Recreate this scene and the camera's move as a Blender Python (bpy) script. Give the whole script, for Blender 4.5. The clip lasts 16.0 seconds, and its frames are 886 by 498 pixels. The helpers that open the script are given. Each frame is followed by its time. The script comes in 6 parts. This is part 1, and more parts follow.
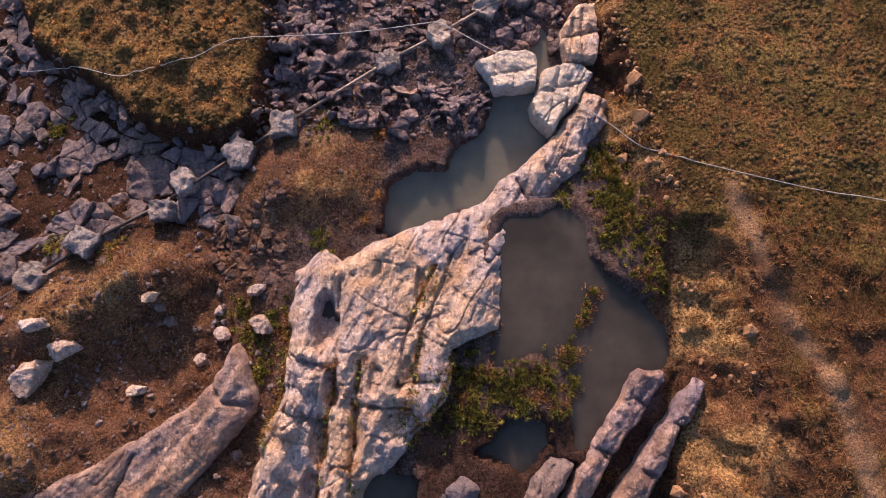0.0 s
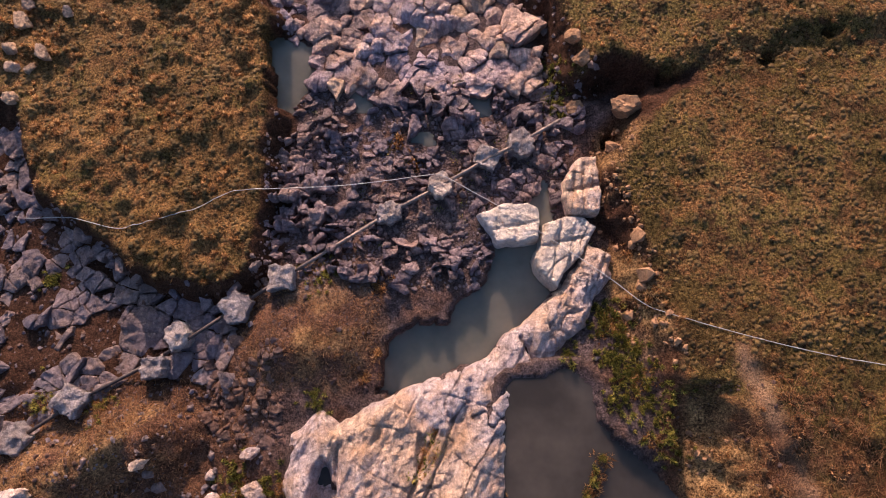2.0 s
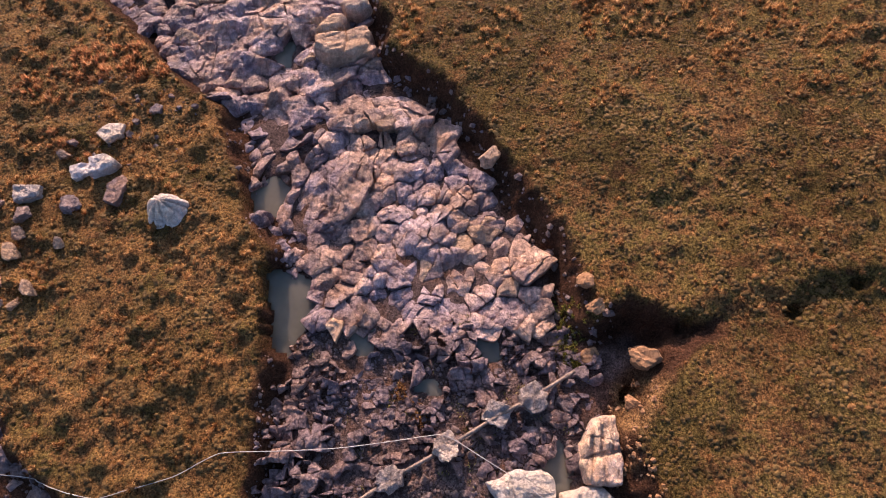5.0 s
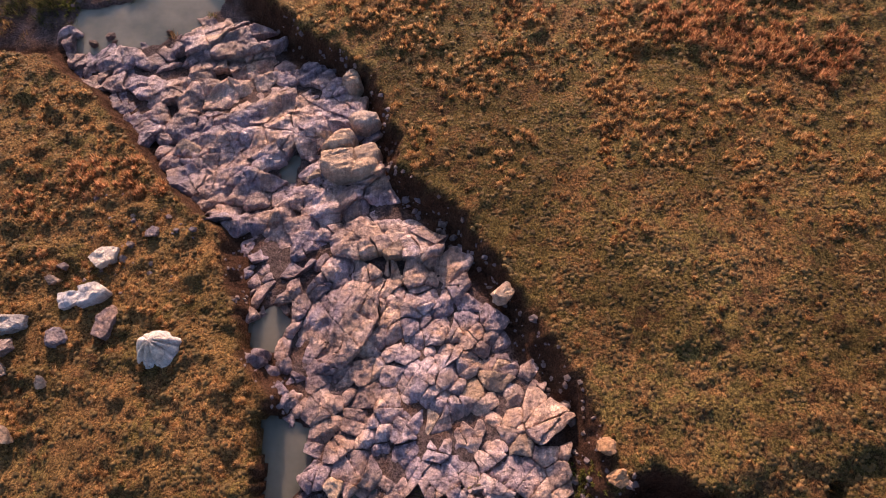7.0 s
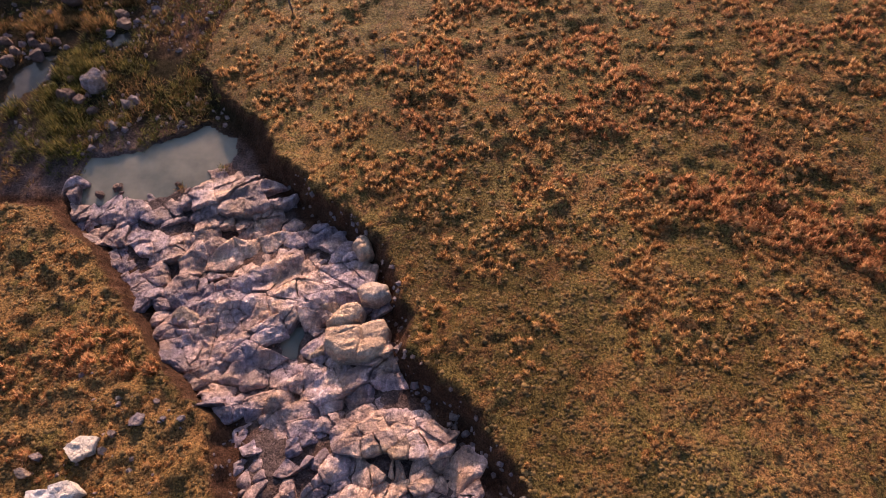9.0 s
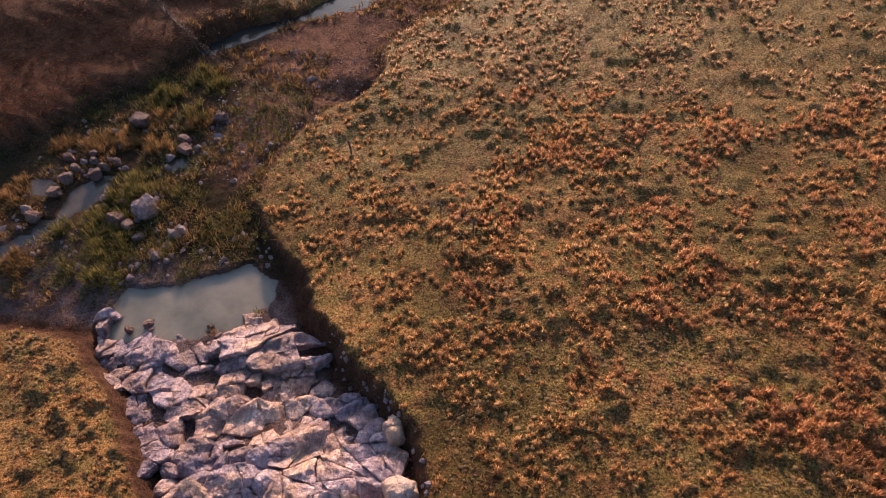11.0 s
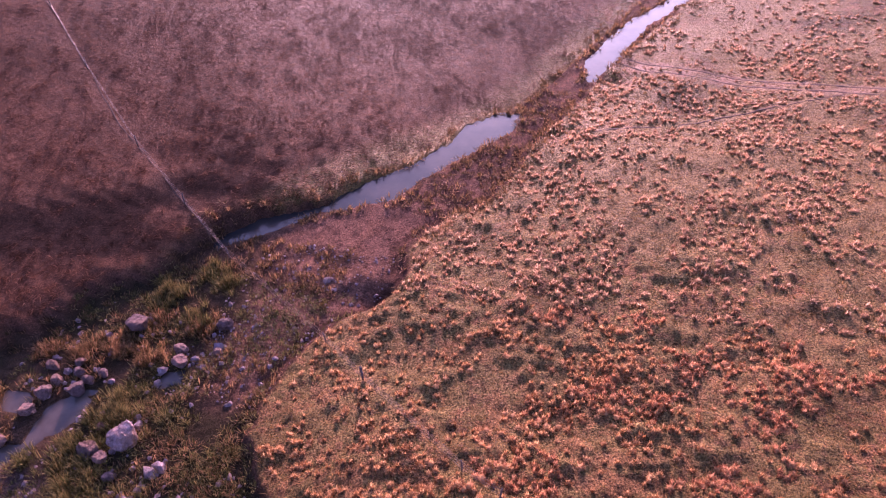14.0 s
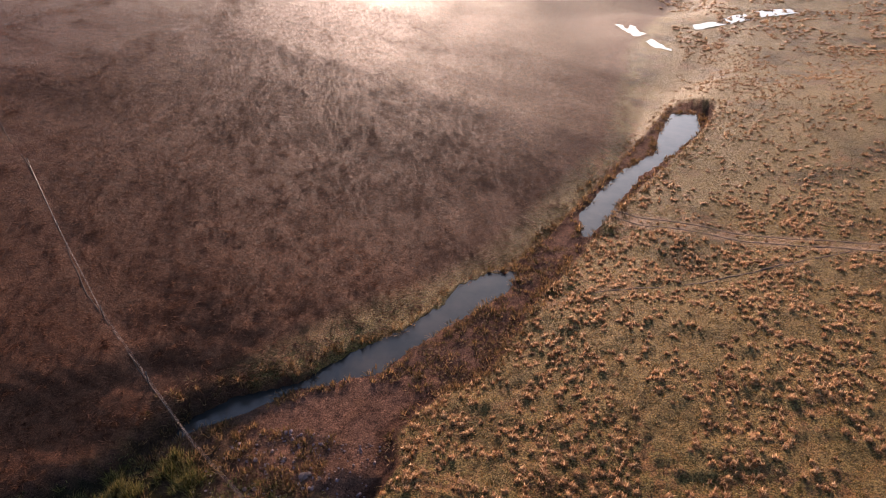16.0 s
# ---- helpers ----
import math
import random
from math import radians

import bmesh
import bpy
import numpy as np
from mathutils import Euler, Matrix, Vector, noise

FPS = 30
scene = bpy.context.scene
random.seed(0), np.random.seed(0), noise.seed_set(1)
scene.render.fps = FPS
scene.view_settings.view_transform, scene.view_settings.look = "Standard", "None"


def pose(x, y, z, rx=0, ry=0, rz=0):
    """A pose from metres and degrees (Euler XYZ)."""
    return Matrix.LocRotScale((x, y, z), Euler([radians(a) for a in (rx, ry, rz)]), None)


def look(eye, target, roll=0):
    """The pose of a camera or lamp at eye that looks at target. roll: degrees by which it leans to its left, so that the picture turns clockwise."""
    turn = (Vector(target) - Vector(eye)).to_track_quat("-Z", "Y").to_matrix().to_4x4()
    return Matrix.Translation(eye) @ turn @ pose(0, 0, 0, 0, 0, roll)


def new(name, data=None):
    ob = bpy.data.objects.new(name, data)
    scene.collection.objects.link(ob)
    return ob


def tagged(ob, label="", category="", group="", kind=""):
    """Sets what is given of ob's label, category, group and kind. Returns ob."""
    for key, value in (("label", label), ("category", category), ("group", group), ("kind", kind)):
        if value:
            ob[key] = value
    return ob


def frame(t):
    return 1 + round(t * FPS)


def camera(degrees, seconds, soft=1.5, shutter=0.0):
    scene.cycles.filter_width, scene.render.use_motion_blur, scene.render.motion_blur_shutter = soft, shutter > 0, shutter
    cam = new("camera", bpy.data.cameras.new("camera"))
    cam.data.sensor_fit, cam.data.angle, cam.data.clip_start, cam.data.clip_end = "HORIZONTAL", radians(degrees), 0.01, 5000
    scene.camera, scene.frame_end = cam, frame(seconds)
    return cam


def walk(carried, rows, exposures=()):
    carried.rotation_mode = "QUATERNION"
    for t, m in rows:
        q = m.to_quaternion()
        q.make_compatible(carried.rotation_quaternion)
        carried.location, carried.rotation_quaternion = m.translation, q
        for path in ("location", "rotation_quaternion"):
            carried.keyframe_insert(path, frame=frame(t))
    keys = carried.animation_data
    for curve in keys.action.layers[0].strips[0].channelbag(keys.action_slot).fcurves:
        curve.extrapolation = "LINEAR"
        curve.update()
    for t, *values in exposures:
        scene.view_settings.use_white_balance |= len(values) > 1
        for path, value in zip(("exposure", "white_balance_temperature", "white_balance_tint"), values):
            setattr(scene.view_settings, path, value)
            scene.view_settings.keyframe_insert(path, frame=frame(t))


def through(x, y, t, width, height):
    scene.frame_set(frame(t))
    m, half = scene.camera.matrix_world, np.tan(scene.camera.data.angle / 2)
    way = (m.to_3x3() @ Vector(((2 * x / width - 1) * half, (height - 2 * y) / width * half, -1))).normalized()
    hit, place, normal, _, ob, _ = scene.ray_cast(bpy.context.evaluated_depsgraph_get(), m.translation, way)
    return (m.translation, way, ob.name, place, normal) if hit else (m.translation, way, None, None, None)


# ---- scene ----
cam = camera(69.4, 16.0, 1.0)
METRES, EYE, TILT, LEAN, TURN = 40.0, 24.0, -86.0, 0.0, 0.0
ROWS = [
    (0.0, 0.0, 0.0, 0.0, 0.0, 0.0, -0.0),
    (0.5, -0.0005, 0.0027, 0.0219, -0.02, 1.38, 0.02),
    (1.0, -0.0011, 0.0056, 0.0452, -0.05, 2.76, 0.04),
    (1.5, -0.0015, 0.0088, 0.07, -0.04, 4.17, 0.06),
    (2.0, -0.002, 0.0121, 0.0961, -0.04, 5.57, 0.08),
    (2.5, -0.0027, 0.0153, 0.1233, -0.05, 7.0, 0.1),
    (3.0, -0.0031, 0.0188, 0.1508, -0.02, 8.47, 0.12),
    (3.5, -0.004, 0.0222, 0.1797, -0.01, 9.88, 0.14),
    (4.0, -0.0046, 0.0259, 0.2087, 0.01, 11.35, 0.16),
    (6.5, -0.0111, 0.0442, 0.3592, 0.15, 16.28, -0.65),
    (7.0, -0.0128, 0.0478, 0.391, 0.2, 17.05, -1.01),
    (7.5, -0.0145, 0.0511, 0.4243, 0.26, 18.52, -1.37),
    (8.0, -0.0164, 0.0543, 0.4574, 0.34, 20.48, -1.71),
    (8.5, -0.0183, 0.0573, 0.4909, 0.4, 22.44, -2.1),
    (9.0, -0.0208, 0.0599, 0.5243, 0.48, 24.36, -2.7),
    (9.5, -0.0242, 0.0624, 0.5581, 0.67, 26.25, -4.06),
    (10.0, -0.0279, 0.0647, 0.5919, 0.89, 28.13, -5.73),
    (12.5, -0.0514, 0.0712, 0.7617, 1.94, 37.26, -12.71),
    (13.0, -0.0574, 0.0719, 0.7949, 1.91, 39.09, -12.69),
    (13.5, -0.0637, 0.0726, 0.828, 1.92, 40.91, -12.69),
    (14.0, -0.071, 0.0741, 0.8602, 1.88, 42.81, -12.66),
    (14.5, -0.079, 0.0749, 0.8924, 1.83, 44.72, -12.63),
    (15.0, -0.0865, 0.0742, 0.9256, 1.81, 47.5, -12.52),
    (15.5, -0.0943, 0.0744, 0.9572, 1.73, 50.66, -12.15),
    (16.0, -0.1013, 0.074, 0.9882, 1.69, 53.84, -11.75),
]
EXPOSURES = [(0.0, 0.54, 5400, 16), (3.0, 0.62, 5420, 17), (4.5, 0.68, 5500, 18), (8.0, 0.74, 5680, 18), (10.0, 0.86, 5750, 18), (12.5, 1.0, 5500, 17), (13.6, 1.0, 5450, 19), (13.8, 1.16, 5400, 32), (14.0, 1.55, 5300, 75), (14.2, 1.4, 5350, 70), (14.5, 0.84, 5450, 44), (14.8, 0.8, 5550, 22), (15.0, 0.76, 5600, 19), (16.0, 0.76, 5500, 19)]
walk(cam, [(t, pose(0, 0, EYE, TILT, LEAN, TURN) @ pose(METRES * x, METRES * y, METRES * z, 90 + pitch, roll, yaw)) for t, x, y, z, yaw, pitch, roll in ROWS], EXPOSURES)

# ---- sun and sky ----
SUN_ELEV, SUN_LEFT = 16.0, 12.0  # degrees above the horizon, degrees left of +y
world = bpy.data.worlds.new("sky")
scene.world = world
world.use_nodes = True
wn = world.node_tree
sky = wn.nodes.new("ShaderNodeTexSky")
sky.sky_type, sky.sun_disc = "NISHITA", False
sky.sun_elevation, sky.sun_rotation = radians(SUN_ELEV), radians(-SUN_LEFT)
sky.air_density, sky.dust_density, sky.ozone_density = 1.0, 3.0, 1.5
wn.links.new(sky.outputs[0], wn.nodes["Background"].inputs["Color"])
wn.nodes["Background"].inputs["Strength"].default_value = 0.15
sun = new("sun", bpy.data.lights.new("sun", "SUN"))
sun.data.energy, sun.data.angle, sun.data.color = 5.0, radians(0.6), (1.0, 0.655, 0.42)
sa, se = radians(SUN_LEFT), radians(SUN_ELEV)
SUN_WAY = Vector((-math.sin(sa) * math.cos(se), math.cos(sa) * math.cos(se), math.sin(se)))
sun.matrix_world = look(SUN_WAY * 200, (0, 0, 0))

# ---- numbers: noise, polygons, heights ----
def value_noise(x, y, seed=0):
    xi, yi = np.floor(x).astype(np.int64), np.floor(y).astype(np.int64)
    fx, fy = x - xi, y - yi
    fx, fy = fx * fx * (3 - 2 * fx), fy * fy * (3 - 2 * fy)

    def cell(a, b):
        h = (a * 374761393 + b * 668265263 + seed * 1442695041) & 0xFFFFFFFF
        h = ((h ^ (h >> 13)) * 1274126177) & 0xFFFFFFFF
        return ((h ^ (h >> 16)) & 0xFFFF) / 32767.5 - 1
    top = cell(xi, yi) * (1 - fx) + cell(xi + 1, yi) * fx
    low = cell(xi, yi + 1) * (1 - fx) + cell(xi + 1, yi + 1) * fx
    return top * (1 - fy) + low * fy


def fbm(x, y, size, octaves=3, seed=0):
    total, amp, f, norm = 0, 1.0, 1.0 / size, 0
    for k in range(octaves):
        total = total + amp * value_noise(x * f + 17.3 * k, y * f - 9.1 * k, seed + k)
        norm, amp, f = norm + amp, amp * 0.5, f * 2.03
    return total / norm


def smooth(a, b, v):
    k = np.clip((v - a) / (b - a), 0, 1)
    return k * k * (3 - 2 * k)


def signed(poly, x, y):
    """Distance to a polygon's edge: minus inside, plus outside."""
    best, inside = np.full(x.shape, 1e9), np.zeros(x.shape, bool)
    for (ax, ay), (bx, by) in zip(poly, poly[1:] + poly[:1]):
        ex, ey = bx - ax, by - ay
        k = np.clip(((x - ax) * ex + (y - ay) * ey) / (ex * ex + ey * ey + 1e-9), 0, 1)
        best = np.minimum(best, (x - ax - k * ex) ** 2 + (y - ay - k * ey) ** 2)
        if ey:
            inside ^= ((ay > y) != (by > y)) & (x < ax + (y - ay) * ex / ey)
    return np.where(inside, -1, 1) * np.sqrt(best)


def to_line(line, x, y):
    best = np.full(x.shape, 1e9)
    for (ax, ay), (bx, by) in zip(line, line[1:]):
        ex, ey = bx - ax, by - ay
        k = np.clip(((x - ax) * ex + (y - ay) * ey) / (ex * ex + ey * ey + 1e-9), 0, 1)
        best = np.minimum(best, (x - ax - k * ex) ** 2 + (y - ay - k * ey) ** 2)
    return np.sqrt(best)


def surface(heights, soft=4.0):
    """A smooth surface through (x, y, z) heights: a plane and what is left, weighed by distance."""
    c = np.array(heights)
    a = np.c_[c[:, :2], np.ones(len(c))]
    k = np.linalg.lstsq(a, c[:, 2], rcond=None)[0]
    rest = c[:, 2] - a @ k

    def at(x, y):
        up = down = 0
        for (cx, cy, _), r in zip(c, rest):
            w = ((x - cx) ** 2 + (y - cy) ** 2 + soft) ** -1.5
            up, down = up + w * r, down + w
        return k[0] * x + k[1] * y + k[2] + up / down
    return at


# turf east of the stream, turf west of it, the hillside past the river, the stream's bed
EAST = surface([(12.4, 1.2, .25), (9.8, .6, -.4), (14.4, 7.8, -.2), (10, 3.1, 0), (9.6, 10.6, -.88), (11.4, 11.9, -.78), (11, 22.6, -2), (8.8, 24.9, -2.35),
                (3, 26, -3.5), (7, 32.6, -3.6), (6.2, 35.2, -4.1), (9.7, 38.1, -4.1), (16.5, 37.2, -3.26), (13, 46.2, -4.3), (1.4, 50.1, -5.9), (-3, 45.5, -5.5),
                (-6.2, 51, -6.6), (19.5, 50.3, -3.8), (-12.9, 54.8, -7.1), (-11.7, 62.7, -7.1), (-.5, 83.3, -6.9), (7.9, 85.8, -6.8), (15.2, 90.7, -6.3),
                (17.2, 85, -5.8), (5.3, 94.9, -7), (-17.4, 49.7, -7.3)])
WEST = surface([(-17.2, 26.3, -5.1), (-15.8, 22.8, -4.5), (-9, 11.2, -2.55), (-10, 8, -2.35), (-13.5, 9.3, -2.45), (-17.1, 13.7, -3.4), (-11.4, 16.9, -3.1), (-13.1, 12.1, -2.75), (-12.4, 26.6, -4.8),
                (-21.4, 30, -5.6), (-21.5, 33.2, -6.5), (-26.3, 39.6, -7.3), (-12.8, 1.8, -2.2), (-14.8, -1.8, -1.7)])
HILL = surface([(-36, 70.4, -5), (-29, 65.7, -6.7), (-32.4, 59.8, -7), (-26.2, 75.8, -5.9), (-36.4, 71.7, -4.5), (-16.3, 92.3, -7.4)])
BED = surface([(-15, 3, -3.2), (-17, 1, -3.0), (-11.7, 3.6, -3.1), (8.3, -6, -1.6), (6, -8, -1.7), (8.4, -3.6, -1.45)] + [(9.6, 15.2, -2.0), (8.6, 14.4, -2.4), (-11, 4.8, -3.45), (-13, 6.4, -3.75), (-15.3, 7.7, -4.0), (-18.5, 11.1, -4.5), (-12.8, 1.0, -2.4), (-14.8, -1.8, -1.8), (-8.6, -3.8, -1.9), (-5.8, 1.5, -2.1), (-3, 6, -2.4),
               (-4, 9.5, -2.95), (0, 11.5, -3.05), (4, 12.5, -2.9), (-3.7, 16.1, -3.75), (-6, 15.8, -3.8), (2, 17, -3.6), (-3.9, 20.2, -4.35), (3, 20, -4.1), (-1, 25, -5.1),
               (-8, 24, -5.2), (-8.3, 29.9, -6.3), (-4, 30.5, -6), (-10.7, 34.7, -7), (-6.4, 36, -6.7), (-12, 39, -7.9), (-16.6, 39.1, -8.15), (6, 1, -1.0), (0, -6, -1.2), (3.5, -4, -1.1),
               (8, 13, -2.9)], 1.5)

EAST_BANK = [(9, -14), (8.9, -7.4), (9.4, -5), (9.3, -2.7), (8.9, -.9), (9, 2.1), (8.6, 4.8), (8.1, 6.4), (7.8, 8.8), (7.2, 11.5), (8.3, 13.2), (9.2, 14.2), (10.9, 15.1),
             (10.6, 15.9), (9, 16.1), (7.3, 17), (5.9, 16.2), (5.6, 18.2), (4.9, 20.3), (3.6, 22.4), (1.8, 25.5), (.3, 27.8), (-1, 29.3), (-2.9, 30.8), (-3, 32.8), (-3.9, 35),
             (-4.8, 36.7), (-6.5, 38.4), (-8.9, 40.4), (-11.3, 42.6), (-12.5, 45), (-15.1, 47.1), (-16.4, 48.5), (-17.8, 50.3), (-17.8, 52.5), (-17, 56.8), (-16, 58.3),
             (-13, 61.3), (-12.2, 64), (-13.2, 66.8), (-11, 70.6), (-7.9, 73.6), (-5.7, 81.6), (-2.4, 90), (1, 98.5), (5, 107), (9.5, 116), (13.5, 125), (15, 131), (12, 136)]
FAR_BANK = [(9, 134), (5.5, 124), (.5, 112), (-4, 100), (-9.1, 87), (-13.1, 80.2), (-16.5, 74.5), (-21.9, 70.5), (-25.5, 68.5),
            (-27.9, 66.2), (-29.9, 61.5), (-33.2, 58), (-35, 54.7), (-37.4, 52.1), (-60, 44), (-60, 38)]
WEST_BANK = [(-27.3, 39.2), (-24.2, 39), (-22.5, 37.5), (-20.4, 36), (-18.2, 33.6), (-16.2, 31.5), (-14.4, 29.4), (-13.2, 28.2), (-11.7, 27.4), (-11.1, 25.8), (-10.1, 23.2),
             (-9.5, 21.1), (-8.2, 19.2), (-8, 16.5), (-7.7, 14.4), (-8.2, 12.9), (-7.9, 10.9), (-8.2, 8), (-9.4, 6.8), (-11.8, 7.2), (-13.6, 8.4), (-15.5, 9.8), (-17.5, 11.1),
             (-18.6, 13.5), (-20, 16), (-28, 18), (-50, 10), (-50, -14)]
CHANNEL = EAST_BANK + FAR_BANK + WEST_BANK
GULLY = [(9.4, 16), (13.2, 16.6), (15.4, 17.2), (18, 17.2), (40, 18.5)]
TRAIL = [(11, 4), (11.5, 2.5), (12.5, -.8), (13.7, -2.5), (14.6, -4.5), (15.5, -9)]
MOUNDS = [(-11.6, .9, 1.5, 1.15), (-13.4, .2, 1.3, .9), (-15.4, -.6, 1.4, .8), (-17.2, -1.6, 1.6, .6), (-17.4, -6.3, 1.7, 1.1), (-12.6, -2.6, 2.0, -.5), (-9.6, -1.9, 1.5, -.35), (-15.5, -3.4, 1.5, -.4), (-4.9, 4.7, 2.0, .75), (-7.0, 4.7, 1.5, .6), (-3.4, 6.0, 1.2, .3), (-8.2, 3.3, 1.3, .3),
          (-13.8, -4.6, 1.5, -.35), (-9.5, .5, 1.3, -.2)]  # x, y, radius, height

HUMPS = [(9.8, .3, .75, .16), (9.9, -1.07, .6, .16), (10.3, -2.6, .9, .1), (10.1, -4.6, .55, .14), (10.8, -5.1, .8, .16), (11.6, -6.0, 1.1, .12)]  # x, y, radius, height
PITS = [(7.7, 15.7, 1.9, 1.0, .8), (7.25, 13.0, .5, .55, .8), (9.55, 15.65, .45, .4, .7), (13.5, 16.1, .4, .35, .6), (16.1, 17.2, .4, .3, .6)]  # x, y, half widths, depth


FENCE = [(-62, 91), (-50.8, 82.9), (-43.9, 76.9), (-38.1, 71.8), (-33.4, 68.6), (-30.2, 66.5), (-27.5, 64.8), (-15.8, 57), (-12.6, 54.6), (-5.9, 50), (-3.8, 48.7)]
CART_TRACK = [(0.6, 97.2), (2.9, 96.1), (5.5, 95.6), (8.5, 94.7), (12.3, 93.7), (16.8, 92.8), (23.3, 92.1), (40, 91)]
FOOT_TRACK = [(-1.0, 83.4), (2.0, 84.6), (6.1, 85.9), (10.3, 87.5), (15.2, 89.8), (20.2, 92.0)]

POOLS = {
    "upper_pool": (-2.7, [(-2.8, 2.4), (-2.2, 4.5), (-1.3, 5.4), (.1, 5.3), (.4, 6.1), (1.6, 6.7), (1.8, 7.9), (2.0, 9.2), (3.6, 10.6), (4.2, 11.3), (4.9, 10.5), (4.6, 9.4), (4.2, 8),
                           (4.6, 6.8), (3.9, 5.6), (2.8, 4.7), (1.8, 3.9), (.4, 3.2), (-1, 2.6), (-2.2, 2.1)]),
    "lower_pool": (-1.3, [(2.5, 2.8), (4, 3), (4.9, 3.2), (5.6, 2.7), (6, 1.6), (7.1, .4), (7.9, -.5), (8.5, -1.3), (8.7, -2.4), (7.9, -3.1), (7, -4.4), (5.8, -5.9), (5.2, -5.9),
                          (5.1, -4.4), (4.8, -2.7), (3.7, -2.2), (2.1, -2.7), (1.9, -.9), (2.3, 1.1)]),
    "cleft_pool": (-1.75, [(-5.2, .2), (-4.2, .3), (-4.1, -2.2), (-4.9, -2.4), (-5.3, -1)]),
    "dark_pool": (-1.55, [(1, -6.2), (2.6, -4.9), (3.9, -4.7), (4.1, -5.7), (3.2, -7.3), (2.1, -6.8)]),
    "slab_pool": (-1.5, [(-3.4, -7.5), (-2.3, -6.8), (-1, -7.3), (-1.2, -8.6), (-3.2, -8.6)]),
    "bank_pool": (-4.3, [(-8.2, 18.5), (-7.9, 18.8), (-6.0, 18.3), (-5.8, 17.2), (-6.3, 16), (-6.9, 14.8), (-7.8, 14.9), (-8, 16.8)]),
    "red_pool": (-5.3, [(-9.6, 23.1), (-8.1, 24), (-7.7, 23.1), (-7.8, 21.5), (-9.2, 21.5)]),
    "crevice_pool": (-6.6, [(-9.5, 32.3), (-8.3, 32.4), (-8.4, 30), (-9.2, 30.3)]),
    "bend_pool": (-8.35, [(-22.9, 40.1), (-23.4, 42.1), (-23.3, 43.3), (-20.3, 43.9), (-18.6, 45.3), (-16.8, 46.3), (-14.7, 45.2), (-14.3, 43.9), (-15.5, 42.6), (-16, 41.8),
                          (-18.1, 40.9), (-21.2, 40.3)]),
    "side_stream": (-8.3, [(-34, 44), (-31.6, 46.1), (-30.7, 47.6), (-30.3, 49.9), (-29, 51.6), (-28.1, 51.8), (-28.4, 49.4), (-29.5, 47.4), (-30.8, 45.5), (-32.5, 42.5)]),
    "small_pool": (-8.25, [(-24.7, 52.4), (-25, 53.6), (-23.8, 54.1), (-23.6, 52.9)]),
    "river_reach": (-8.2, [(-27.3, 63.9), (-23.9, 67.1), (-21.5, 69.5), (-20.3, 70.1), (-16.5, 72), (-14.1, 75.8), (-11.4, 79.4), (-8.1, 84.3), (-7.8, 87.2), (-10.1, 86.5),
                            (-12.7, 83.4), (-13.2, 80.9), (-16.3, 76.6), (-19.1, 73.9), (-21, 70.9), (-23.7, 69.2), (-25.7, 67.9), (-27.6, 65.4)]),
    "far_reach": (-8.2, [(-2.4, 94.4), (-.8, 95.3), (.8, 99.1), (1.4, 102.4), (4, 109.4), (8.3, 116.7), (12.6, 125.1), (12.9, 131.6), (9.4, 131), (7, 123.1), (6, 116.3), (2.1, 110.6),
                         (-2.6, 99.7)]),
    "loop_reach": (-7.75, [(3, 183), (6, 175), (10.5, 163), (12, 163.5), (8, 175), (5, 184)]),
    "farthest_reach": (-7.75, [(18, 181), (27, 189), (36, 197), (42, 200), (41, 204), (35, 202), (26, 192.5), (18, 184)]),
    "meadow_pool": (-8.2, [(-33.5, 50.2), (-31.9, 50.6), (-31.6, 49.3), (-32.6, 48)]),
    "rubble_pool": (-3.72, [(-4.2, 15.7), (-3.4, 15.8), (-3.1, 14.7), (-4, 14.5)]),
    "east_rubble_pool": (-3.45, [(1.1, 15.6), (2.1, 15.7), (2.2, 14.6), (1.2, 14.5)]),
    "middle_rubble_pool": (-3.42, [(-1.8, 13.9), (-.5, 13.9), (-.4, 13.1), (-1.6, 13.1)]),
}


def bank_distance(x, y):
    return signed(CHANNEL, x, y) + 0.30 * fbm(x, y, 1.6, 3, 5) + 0.2 * fbm(x, y, 0.5, 2, 9)


